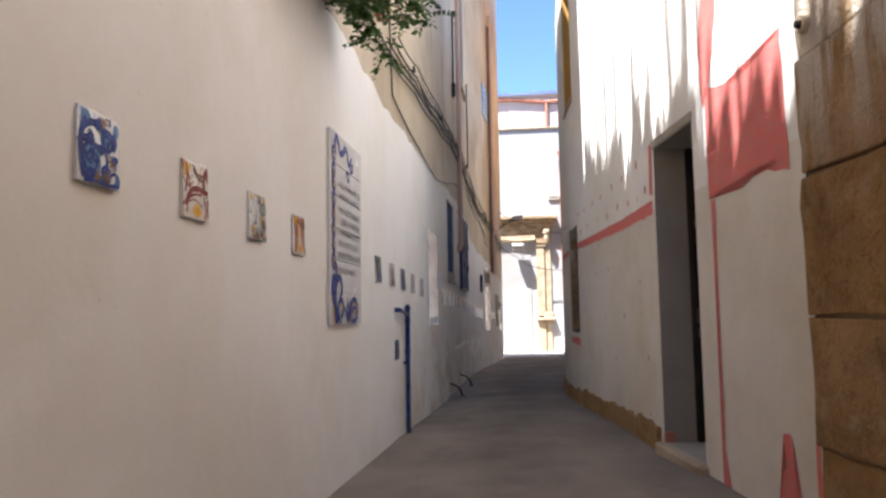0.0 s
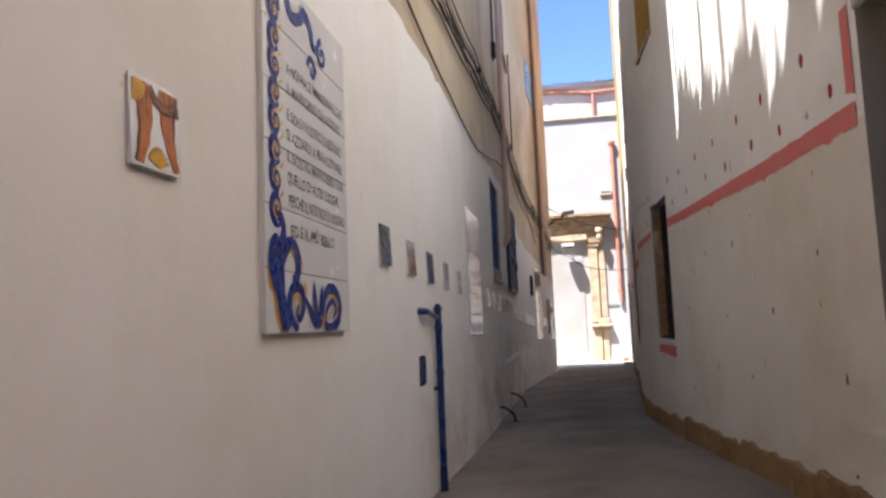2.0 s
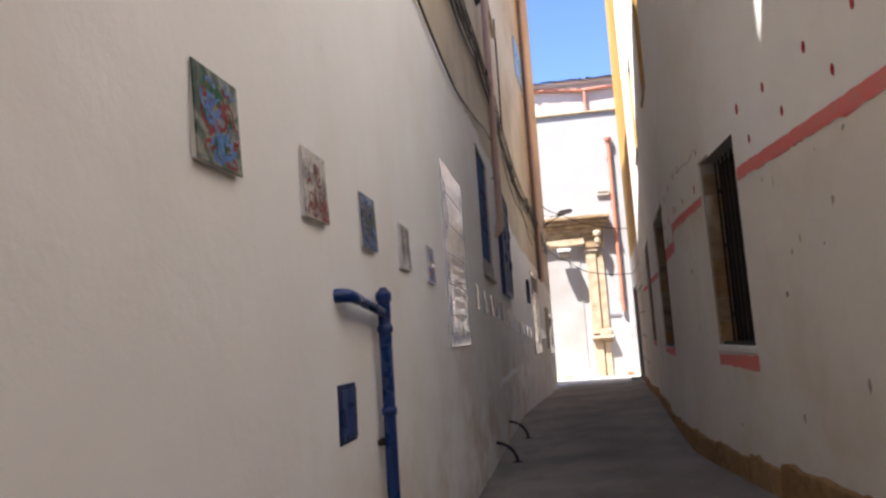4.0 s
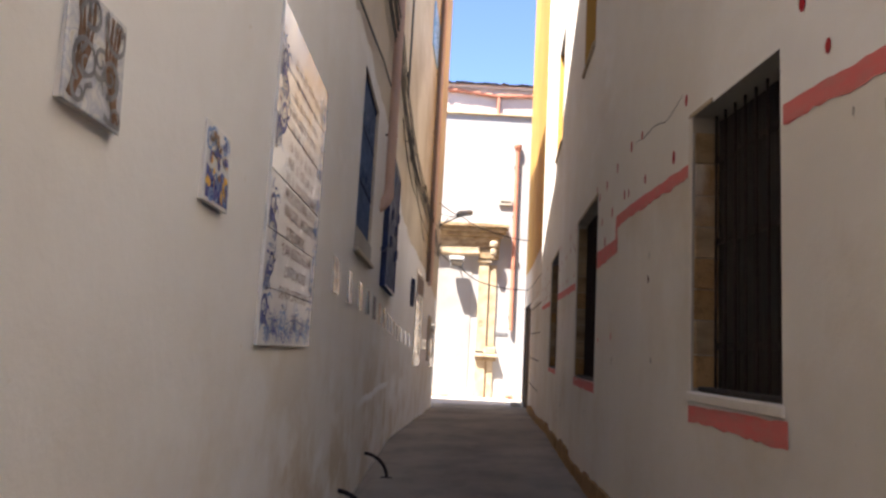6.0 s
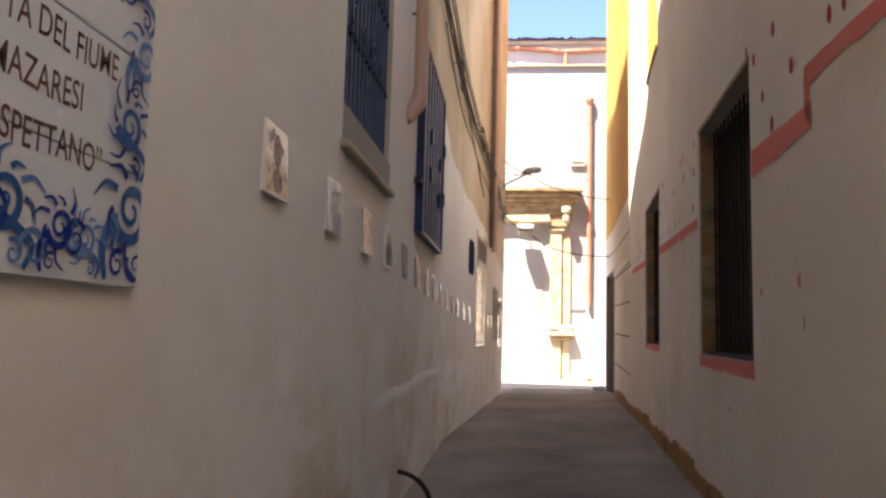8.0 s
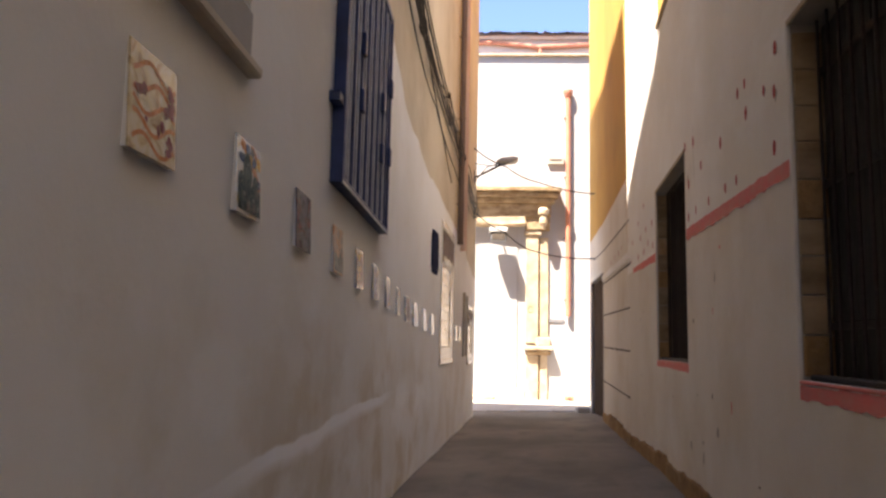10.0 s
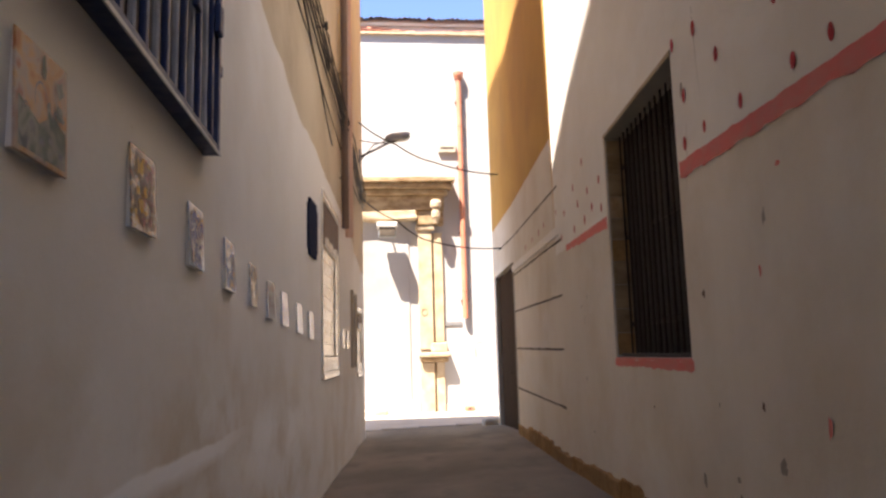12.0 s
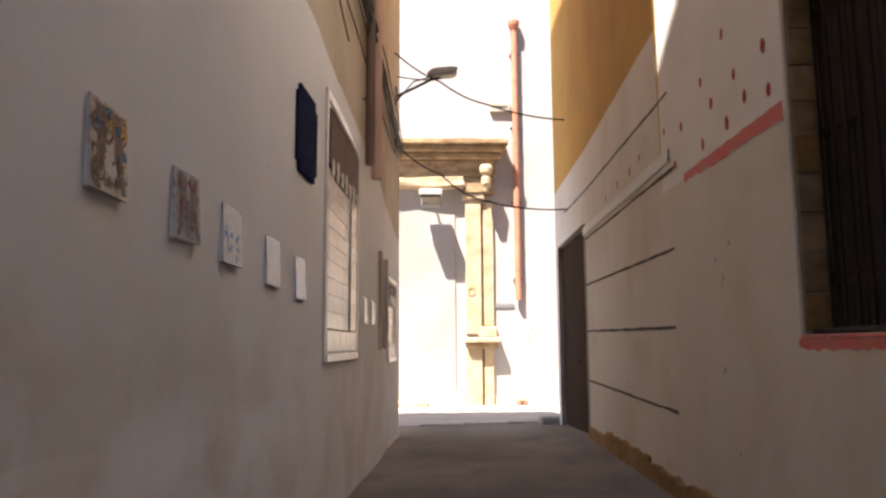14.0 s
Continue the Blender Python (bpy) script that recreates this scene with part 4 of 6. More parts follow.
    stroke([(0.646, 0.14), (0.71, 0.20), (0.81, 0.20), (0.885, 0.146), (0.87, 0.064), (0.79, 0.026), (0.71, 0.018), (0.662, 0.055), (0.70, 0.116), (0.78, 0.145), (0.825, 0.106), (0.777, 0.068)], [0.04, 0.05, 0.052, 0.052, 0.05, 0.05, 0.045, 0.032, 0.03, 0.03, 0.025, 0.012], 0.0042, blue)
    # yellow lining of the curls
    for pts in ([(0.262, 0.105), (0.275, 0.152), (0.315, 0.162), (0.345, 0.13), (0.335, 0.09)], [(0.695, 0.15), (0.74, 0.172), (0.81, 0.165), (0.845, 0.125), (0.835, 0.075)], [(0.70, 0.05), (0.735, 0.095), (0.79, 0.115)], [(0.60, 0.075), (0.64, 0.05), (0.66, 0.10)]):
        stroke(pts, [0.008] + [0.016] * (len(pts) - 2) + [0.006], 0.0056, yel)
    stroke([(0.225, 0.33), (0.255, 0.345), (0.285, 0.325)], [0.006, 0.014, 0.004], 0.0056, yel)
    # pale brush lines on the blue
    for pts in ([(0.05, 0.33), (0.075, 0.345), (0.10, 0.325)], [(0.06, 0.28), (0.085, 0.295), (0.11, 0.275), (0.10, 0.255)], [(0.13, 0.30), (0.16, 0.31), (0.17, 0.285)], [(0.12, 0.23), (0.135, 0.17), (0.15, 0.12)], [(0.15, 0.14), (0.175, 0.08), (0.205, 0.04)], [(0.24, 0.12), (0.25, 0.17), (0.30, 0.188)], [(0.67, 0.16), (0.72, 0.19), (0.80, 0.19)], [(0.23, 0.36), (0.28, 0.355), (0.315, 0.32)]):
        stroke(pts, [0.004] + [0.006] * (len(pts) - 2) + [0.003], 0.0062, light)
    stroke([(0.02, 0.262), (0.037, 0.20), (0.08, 0.172), (0.092, 0.12), (0.11, 0.06), (0.152, 0.01)], [0.014, 0.04, 0.05, 0.036, 0.04, 0.045], 0.0005, yel)
    for u, v in ((0.356, 0.29), (0.395, 0.195), (0.60, 0.03), (0.905, 0.12)):
        for k in range(5):
            a = k * 0.45 - 0.7
            ribbon([(u, v), (u + 0.05 * math.cos(a), v + 0.05 * math.sin(a))], [0.014, 0.002], X + 0.0003 + 0.0002 * k, yel)
    for strokes in (blue, yel, light):
        for p in strokes.verts:
            p.co.y, p.co.z = max(0.008, min(W - 0.008, p.co.y)), max(0.008, p.co.z)
    part("blue_scrollwork", blue, COBALT, t, "cobalt blue painted scrolls")
    part("yellow_scrollwork", yel, YELLOW, t, "yellow painted flourishes")
    part("pale_scrollwork", light, SKYGLAZE, t)


panel_a()


def panel_b():
    t = thing("ceramic_text_panel", on_west(12.5, 1.40), "tall white ceramic panel with dark red lettering and blue leafy scrolls", "wall panel")
    W, R = 1.22, 0.2545
    part("backing", box(-0.004, 0.006, 0.006, W - 0.006, 0.006, 6 * R - 0.006), WHITE, t)
    for r in range(6):
        part("slab", box(0.0065, 0.018, 0, W, r * R + 0.0015, (r + 1) * R - 0.0015, 0.002), TILEWHITE, t)
    X = 0.0192
    rows = [("CHE NON LO RISPETTANO\u201d", 0.225, 0.36, 0.80), ("CONTRO I MAZARESI", 0.33, 0.45, 0.62), ("\u201c\u00c8 UNA VENDETTA DEL FIUME", 0.43, 0.34, 0.86), ("OLTRE UN METRO", 0.515, 0.42, 0.54),
            ("INNALZARE IL MAZZARO DI", 0.61, 0.34, 0.86), ("AMPLIFICANDO LA MAREA FINO AD", 0.69, 0.32, 0.90)]
    for text, v, u, w in rows:
        lettering(text, w * 0.9, 0.058, INKRED, t, u * 0.9, v, X)
    lettering("SI ALZAVA VELOCEMENTE", 0.58, 0.05, INKRED, t, 0.52, 0.765, X)
    rng = random.Random(7)
    bars(t, INKRED, 0.29, 0.48, 0.765, 0.05, X, rng)
    for k in range(7):
        bars(t, INKRED, 0.31 + 0.02 * (k % 3), 1.03 - 0.05 * (k % 2), 0.845 + 0.08 * k, 0.047, X, rng)
    blue, pale, grey = bmesh.new(), bmesh.new(), bmesh.new()
    lift = [X]

    def frond(u, v, h, f, bm, second):
        """A curling stem with claw-like leaves."""
        lift[0] += 0.0003
        x = lift[0]
        cu, cv, r = u + 0.12 * h * f, v + 0.58 * h, 0.27 * h
        curl = spiral(cu, cv, r, 1.7, 3.4, -f, 34)
        if f > 0:
            curl = [(2 * cu - a, b) for a, b in curl]
        P, Q = flow([(u - 0.2 * h * f, v), (u - 0.26 * h * f, v + 0.25 * h), (curl[0][0], curl[0][1])], [0.05 * h, 0.10 * h, 0.11 * h])
        ribbon(P, Q, x, bm)
        ribbon(curl, [0.11 * h * (1 - i / 46) for i in range(35)], x + 0.0001, bm)
        for q in range(8):
            a = 0.1 + 0.62 * q
            L = h * (0.20 + 0.10 * math.sin(q * 2.1))
            p0 = (cu + r * math.cos(a), cv + r * math.sin(a))
            p1 = (cu + (r + 0.6 * L) * math.cos(a + 0.18 * f), cv + (r + 0.6 * L) * math.sin(a + 0.18 * f))
            p2 = (cu + (r + L) * math.cos(a + 0.5 * f), cv + (r + L) * math.sin(a + 0.5 * f))
            R, S = flow([p0, p1, p2], [0.07 * h, 0.045 * h, 0.003])
            ribbon(R, S, x + 0.0002 + 0.0001 * q, second if q % 2 else bm)
        ribbon(spiral(u - 0.05 * h * f, v + 0.13 * h, 0.12 * h, 1.3, 1.0, f, 20), [0.05 * h * (1 - i / 28) for i in range(21)], x + 0.001, second)

    for k in range(10):
        u = 0.085 + 0.117 * k
        h = 0.27 if k in (0, 9) else (0.20 if k in (3, 6) else rng.uniform(0.12, 0.165))
        frond(u, 0.012, h, 1 if k % 2 else -1, (blue, pale, blue, grey, pale)[k % 5], (grey, blue)[k % 2])
        ribbon(spiral(u + 0.065, 0.05 + 0.03 * (k % 3), 0.04, 1.5, 1.0 * k, 1 if k % 2 else -1, 24), [0.014 * (1 - i / 30) for i in range(25)], lift[0] + 0.0008, (grey, blue)[k % 2])
    for v, h, f in ((0.24, 0.22, 1), (0.46, 0.26, -1), (0.86, 0.30, 1), (1.12, 0.26, -1)):
        frond(0.085, v, h, f, blue, pale)
    for k, v in enumerate(frange(0.24, 1.26, 0.17)):
        frond(W - 0.06, v, 0.19, 1 if k % 2 else -1, grey if k % 2 else pale, blue)
    for strokes in (blue, pale, grey):
        for p in strokes.verts:
            p.co.y, p.co.z = max(0.01, min(W - 0.01, p.co.y)), max(0.01, p.co.z)
    part("blue_scrollwork", blue, COBALT, t, "dark blue painted leaf scrolls")
    part("pale_scrollwork", pale, TEAL, t, "mid-blue painted leaves")
    part("pale_scrollwork", grey, SKYGLAZE, t, "pale blue painted leaves")


panel_b()


# blue standpipe
def standpipe():
    y, zg = 10.15, gz(-1.1, 10.15)
    t = thing("blue_standpipe", on_west(y, zg), "glossy blue painted standpipe with an elbow into the wall", "pipe")
    H = 1.67 - zg
    X, r = 0.05, 0.030
    part("riser", tube([(X, 0, -0.02), (X, 0, H)], r, 20), BLUE, t, smooth=True)
    part("foot_sleeve", tube([(X, 0, -0.02), (X, 0, 0.16)], r + 0.003, 20), BLUEDARK, t, "dark painted foot", smooth=True)
    for z in (1.14 - zg, H - 0.15):
        part("collar", tube([(X, 0, z - 0.02), (X, 0, z - 0.014), (X, 0, z + 0.014), (X, 0, z + 0.02)], [r, r + 0.007, r + 0.007, r], 20), BLUE, t, smooth=True)
    part("cap", tube([(X, 0, H - 0.02), (X, 0, H + 0.015), (X, 0, H + 0.02), (X, 0, H + 0.03), (X, 0, H + 0.031), (X, 0, H + 0.045)], [r + 0.008, r + 0.008, r + 0.004, r, 0.02, 0.018], 20), BLUE, t)
    zb = H - 0.075
    part("branch", tube([(X, 0, zb), (X, -0.25, zb + 0.022), (X, -0.46, zb + 0.045)], 0.022, 18), BLUE, t, smooth=True)
    part("branch_socket", tube([(X, -0.44, zb + 0.043), (X, -0.445, zb + 0.043), (X, -0.52, zb + 0.048), (X - 0.004, -0.565, zb + 0.051), (X - 0.022, -0.595, zb + 0.052), (-0.02, -0.605, zb + 0.052)], [0.022, 0.026, 0.026, 0.027, 0.028, 0.029], 18), BLUE, t, "pipe elbow into the wall", smooth=True)
    part("wall_clip", box(-0.01, 0.03, -0.05, 0.05, H * 0.55, H * 0.55 + 0.025, 0.004), IRON, t)


standpipe()
hatch = thing("meter_hatch", on_west(9.635, 1.185), "small dark blue metal hatch set in the plaster", "hatch")
part("frame", box(-0.004, 0.006, -0.115, 0.115, -0.115, 0.115, 0.002), BLUEDARK, hatch)
part("door", box(0.0065, 0.014, -0.102, 0.10, -0.1, 0.095, 0.003), BLUE, hatch)
part("latch", box(0.0145, 0.022, -0.03, 0.03, 0.02, 0.045, 0.003), BLUEDARK, hatch)

for y, s in ((15.75, 0.9), (17.95, 1.0)):
    zg = gz(-1.0, y)
    t = thing("iron_wheel_guard", on_west(y, zg), "rusty bent iron hoop at the foot of the wall", "wheel guard", "iron hoops at the wall foot")
    pts = [(0.30 * s * math.sin(a) * 0.95 - 0.02, 0.0, 0.26 * s * (math.cos(a)) - 0.0) for a in [math.pi / 2 * i / 9 for i in range(10)]]
    part("hoop", tube(pts, 0.019, 10), IRON, t, smooth=True)
    part("foot_plate", box(0.2 * s, 0.33 * s, -0.03, 0.03, -0.012, 0.012, 0.003), IRON, t)


# barred window in the west wall
def west_window():
    y0, y1, z0, z1 = 15.68, 17.05, 2.45, 3.9
    t = tagged(new("window_west"), "recessed window behind a dark blue iron grille", "window", kind="structure")
    t.matrix_basis = on_west((y0 + y1) / 2, z0)
    w, h = (y1 - y0) / 2, z1 - z0
    for s in (-1, 1):
        part("shutter", box(-0.36, -0.32, min(s * 0.01, s * (w - 0.01)), max(s * 0.01, s * (w - 0.01)), 0.02, h - 0.02, 0.004), DARKWOOD, t)
    part("grille_frame", box(-0.05, -0.02, -w + 0.005, w - 0.005, 0.0, 0.035), NAVY, t)
    part("grille_frame", box(-0.05, -0.02, -w + 0.005, w - 0.005, h - 0.04, h - 0.005), NAVY, t)
    for k in range(13):
        y = -w + 0.05 + (2 * w - 0.1) * k / 12
        part("bar", tube([(-0.035, y, 0.03), (-0.035, y, h - 0.03)], 0.011, 8), SLATE, t)
    for z in (0.45, 0.95):
        part("crossbar", box(-0.045, -0.025, -w + 0.01, w - 0.01, z, z + 0.03), NAVY, t)
        for k in range(4):
            y = -w + 0.25 + 0.28 * k
            part("scroll", tube([(-0.02, y + 0.05 * math.cos(a), z + 0.12 + 0.05 * math.sin(a)) for a in [0.6 * i for i in range(9)]], 0.008, 6), SLATE, t)
    part("apron", box(-0.01, 0.012, -w, w, -0.19, -0.005, 0.003), GREYREVEAL, t, "patch of bare grey render")
    part("window_sill", box(-0.02, 0.05, -w - 0.04, w + 0.02, -0.235, -0.195, 0.008), BEIGE, t)


west_window()


def cage_window():
    y0, y1, z0, z1 = 18.47, 20.3, 2.16, 3.92
    t = tagged(new("window_west_caged"), "shuttered window behind a projecting blue barred grille", "window", kind="structure")
    t.matrix_basis = on_west((y0 + y1) / 2, z0)
    w, h, o = (y1 - y0) / 2, z1 - z0, 0.05
    part("shutter", box(-0.3, -0.26, -w + 0.2, 0, 0.1, h - 0.06, 0.004), DARKWOOD, t)
    part("shutter", box(-0.3, -0.26, 0.006, w - 0.2, 0.1, h - 0.06, 0.004), DARKWOOD, t)
    for s in (-1, 1):
        part("side_frame", box(-0.004, o + 0.02, s * w - 0.022, s * w + 0.022, 0, h, 0.004), CAGEBLUE, t)
    part("bottom_rail", box(0.0, o + 0.018, -w + 0.023, w - 0.023, 0.0, 0.045, 0.004), CAGEBLUE, t)
    part("top_rail", box(0.0, o + 0.018, -w + 0.023, w - 0.023, h - 0.045, h, 0.004), CAGEBLUE, t)
    part("edge_strip", box(o + 0.0185, o + 0.024, -w - 0.02, w + 0.02, -0.004, 0.012), BARGREY, t, "pale lower edge")
    part("edge_strip", box(o + 0.0205, o + 0.026, -w + 0.03, -w + 0.042, 0.05, h - 0.05), BARGREY, t)
    # every second bar is thin and pale, a painted highlight between the navy ones
    n = 15
    for k in range(n):
        y = -w + 0.09 + (2 * w - 0.18) * k / (n - 1)
        part("bar", box(o - 0.014, o + 0.010, y - (0.009 if k % 2 else 0.02), y + (0.009 if k % 2 else 0.02), 0.046, h - 0.046, 0.006), BARGREY if k % 2 else CAGEBLUE, t)
    for z in (0.55, 1.1):
        part("crossbar", box(o - 0.035, o - 0.0145, -w + 0.03, w - 0.03, z, z + 0.035), CAGEBLUE, t)
    for y, z in ((-0.42, 0.62), (-0.42, 0.98), (0.45, 0.52), (0.45, 0.9), (0.86, 0.6), (0.86, 1.15)):
        part("lock_plate", box(o + 0.011, o + 0.038, y - 0.035, y + 0.035, z - 0.07, z + 0.07, 0.006), CAGEBLUE, t)
    for s, z in ((-1, 0.42), (-1, 1.4), (1, 0.4)):
        part("hinge_bracket", box(-0.01, 0.06, s * (w + 0.023), s * (w + 0.12), z, z + 0.05, 0.004), CAGEBLUE, t)


cage_window()

# painted niche shutter and framed panels further along
niche = thing("niche_shutter", on_west(24.32, 2.52), "small dark blue shutter with rounded corners in the white wall", "shutter")
bm = box(-0.01, 0.02, -0.27, 0.27, -0.28, 0.28)
bmesh.ops.bevel(bm, geom=[e for e in bm.edges if abs(e.verts[0].co.x - e.verts[1].co.x) > 0.02], offset=0.06, segments=4, affect="EDGES")
part("leaf", bm, NAVY, niche)


def framed_panel(y0, y1, z0, z1, label, rows):
    t = thing("framed_panel", on_west((y0 + y1) / 2, z0), label, "wall panel")
    w, h = (y1 - y0) / 2, z1 - z0
    part("field", box(-0.004, 0.008, -w + 0.05, w - 0.05, 0.07, h - 0.08), BEIGE, t)
    for s in (-1, 1):
        part("frame_side", box(-0.004, 0.022, min(s * (w - 0.05), s * w), max(s * (w - 0.05), s * w), 0, h, 0.006), TILECREAM, t)
    part("frame_sill", box(-0.004, 0.03, -w + 0.051, w - 0.051, 0, 0.07, 0.008), TILECREAM, t)
    part("frame_head", box(-0.004, 0.022, -w + 0.051, w - 0.051, h - 0.08, h, 0.006), TILECREAM, t)
    top, a = (h - 0.15) * 0.74, w - 0.1
    for c in range(5):
        part("base_tile", box(0.0085, 0.018, -a + 2 * a * c / 5 + 0.004, -a + 2 * a * (c + 1) / 5 - 0.004, 0.078, 0.24, 0.003), TILECREAM, t)
    for r in range(rows):
        z0, z1 = 0.25 + (top - 0.25) * r / rows, 0.25 + (top - 0.25) * (r + 1) / rows
        for c in range(2):
            part("slab", box(0.0085, 0.015, -a + a * c + 0.003, -a + a * (c + 1) - 0.003, z0 + 0.002, z1 - 0.002, 0.002), TILETAN if (r + c) % 3 else TILECREAM, t)
    part("mullion", box(0.0155, 0.03, a * 0.42, a * 0.5, 0.25, top, 0.004), TILECREAM, t)
    part("head_relief", box(0.0085, 0.026, -a, a, top + 0.06, h - 0.13, 0.02), BROWNWOOD, t, "dark brown field under the frame head")
    for c in range(7):
        part("fringe", box(0.0265, 0.034, -a + 2 * a * (c + 0.3) / 7, -a + 2 * a * (c + 0.7) / 7, top + 0.01, top + 0.13 + 0.03 * (c % 2), 0.003), TILECREAM, t)


framed_panel(24.94, 26.72, 1.03, 3.08, "tall cream glazed panel in a white moulded frame", 9)
framed_panel(29.72, 30.85, 0.92, 2.12, "narrow white framed panel near the corner", 6)
slot = thing("brown_shutter_door", on_west(28.9, 1.12), "narrow closed beige shutter with a stone surround", "shutter")
part("leaf", box(-0.005, 0.015, -0.38, 0.38, 0.0, 1.12, 0.004), GREYREVEAL, slot)
for s in (-1, 1):
    part("jamb", box(-0.005, 0.04, s * 0.44 - 0.05, s * 0.44 + 0.05, -0.02, 1.16, 0.006), BEIGE, slot)
for y in (27.28, 27.85):
    t = thing("ceramic_tile", on_west(y, 1.51), "small plain white ceramic tile on the wall", "wall tile", "ceramic tiles along the white wall")
    part("glazed_face", box(-0.004, 0.018, -0.12, 0.12, -0.13, 0.13, 0.003), TILEWHITE, t)


# downpipes, cables and the high shutters
def downpipe(y, r, z0, z1, material, label, foot):
    t = thing("downpipe", on_west(y, z0), label, "drainpipe")
    part("pipe", tube([(r + 0.03, 0, 0), (r + 0.03, 0, z1 - z0)], r, 14), material, t, smooth=True)
    if foot:
        part("spout", tube([(r + 0.03, 0, 0.03), (r + 0.035, -0.005, -0.02), (r + 0.07, -0.03, -0.12), (r + 0.12, -0.05, -0.19)], [r * 1.12, r * 1.15, r * 1.12, r * 1.0], 14), material, t, smooth=True)
    for k in range(int((z1 - z0) / 1.5)):
        z = 0.7 + 1.5 * k
        part("bracket", tube([(r + 0.03, 0, z - 0.02), (r + 0.03, 0, z + 0.02)], r * 1.1, 14), material, t)
        part("wall_pin", tube([(-0.02, 0, z), (r + 0.03, 0, z)], 0.01, 6), IRON, t)


downpipe(17.95, 0.056, 3.22, 11.9, PINKPIPE, "faded pink downpipe with an open end", False)
mouth = thing("pipe_shoe", on_west(17.95, 3.22), "short slanted brown shoe under the pink downpipe", "drainpipe")
part("shoe", tube([(0.085, 0, 0.03), (0.085, -0.005, -0.03), (0.06, -0.03, -0.10), (0.0, -0.06, -0.19), (-0.02, -0.07, -0.22)], [0.062, 0.066, 0.066, 0.06, 0.05], 14), PINKPIPE, mouth, smooth=True)
downpipe(27.05, 0.05, 3.0, 11.9, BROWNPIPE, "dark brown downpipe on beige plaster", False)
downpipe(27.5, 0.058, 2.95, 12.5, PINKPIPE, "broad faded downpipe near the corner", False)


def shutters_high(y0, y1, z0, z1, material, label):
    t = tagged(new("window_west_high"), label, "window", kind="structure")
    t.matrix_basis = on_west((y0 + y1) / 2, z0)
    w, h = (y1 - y0) / 2, z1 - z0
    for s in (-1, 1):
        lo, hi = sorted((s * 0.01, s * (w - 0.02)))
        leaf = part("shutter", box(-0.1, -0.06, lo, hi, 0.02, h - 0.02, 0.004), material, t)
        for k in range(int(h / 0.12)):
            z = 0.08 + 0.12 * k
            part("slat", box(-0.0595, -0.045, lo + 0.06, hi - 0.06, z, z + 0.07, 0.003), material, leaf)
    part("window_sill", box(-0.05, 0.08, -w - 0.08, w + 0.08, -0.08, -0.005, 0.008), SANDPALE, t)


shutters_high(18.9, 20.6, 7.4, 10.2, BROWNWOOD, "high window with closed dark brown shutters")
blue_shutter = thing("pale_blue_shutter", on_west(26.2, 8.3), "pale blue closed shutter high on beige plaster", "shutter")
part("leaf", box(-0.01, 0.04, -0.75, -0.005, 0, 1.05, 0.006), SIGNBLUE, blue_shutter)
part("leaf", box(-0.01, 0.04, 0.005, 0.75, 0, 1.05, 0.006), SIGNBLUE, blue_shutter)
part("rail", box(0.0405, 0.055, -0.7, 0.7, 0.5, 0.56, 0.004), SIGNBLUE, blue_shutter)


def cable(pts, r, label, name="cable", n=7, sag=0.0):
    ps = []
    for a, b in zip(pts, pts[1:]):
        a, b = Vector(a), Vector(b)
        for i in range(8):
            f = i / 8
            p = a.lerp(b, f)
            p.z -= sag * 4 * f * (1 - f)
            ps.append(p)
    ps.append(Vector(pts[-1]))
    ob = part(name, tube(ps, r, n), CABLE, smooth=True)
    return tagged(ob, label, "cable")


def west_pts(rows, out=0.03):
    return [(WEST(y) + out, y, z) for y, z in rows]


rng = random.Random(31)
for k in range(5):
    off = (-0.10, -0.05, 0.0, 0.05, 0.12)[k]
    base = lambda y: float(np.interp(y, [8, 9.7, 13, 16.5, 20, 22.5, 25, 28, 31.4], [4.5, 4.75, 4.95, 5.25, 5.3, 4.93, 4.72, 4.45, 4.2]))
    rows = [(8.2 + 0.3 * k, 4.6 + off * 2)] + [(y, base(y) + off * 1.3 + rng.uniform(-0.05, 0.05)) for y in (11, 13.5, 16, 18.6, 21, 23.5, 26, 28.3)] + [(30.2, base(30.2) + off * 2), (31.2, 4.2 + off)]
    cable(west_pts(rows, 0.05 + 0.012 * k), 0.009 + 0.003 * (k % 2), "black cable strung along the beige plaster", sag=0.05)
for k in range(5):
    rows = [(9.6 + 0.4 * k, 4.7)] + [(y, base(y) + rng.uniform(-0.22, 0.2)) for y in frange(11.5, 29, 1.9)] + [(30.6, 4.3)]
    cable(west_pts(rows, 0.05 + 0.01 * k), 0.006, "thin black cable tangled along the beige plaster", sag=0.06)
cable(west_pts([(9.0, 5.6), (9.2, 4.9), (9.35, 4.12), (11.5, 3.98), (13.8, 3.93), (16.9, 4.42), (19, 4.7)], 0.03), 0.011, "black cable stapled along the top of the white paint", sag=0.03)
cable(west_pts([(20.5, 4.95), (22.5, 4.6), (24.0, 4.4), (26.3, 4.15), (30.5, 4.05)], 0.03), 0.009, "loose black cable drooping on the beige plaster", sag=0.06)
cable(west_pts([(22.6, 5.3), (23.4, 4.7), (24.6, 4.2), (25.8, 3.8)], 0.04), 0.009, "loose black cable drooping on the beige plaster", sag=0.04)
cable(west_pts([(21.3, 8.0), (21.35, 6.5), (21.3, 5.6)], 0.03), 0.018, "dark conduit running down beige plaster")
cable(west_pts([(17.2, 8.4), (17.25, 7.2), (17.2, 6.4)], 0.03), 0.02, "dark conduit running down beige plaster")
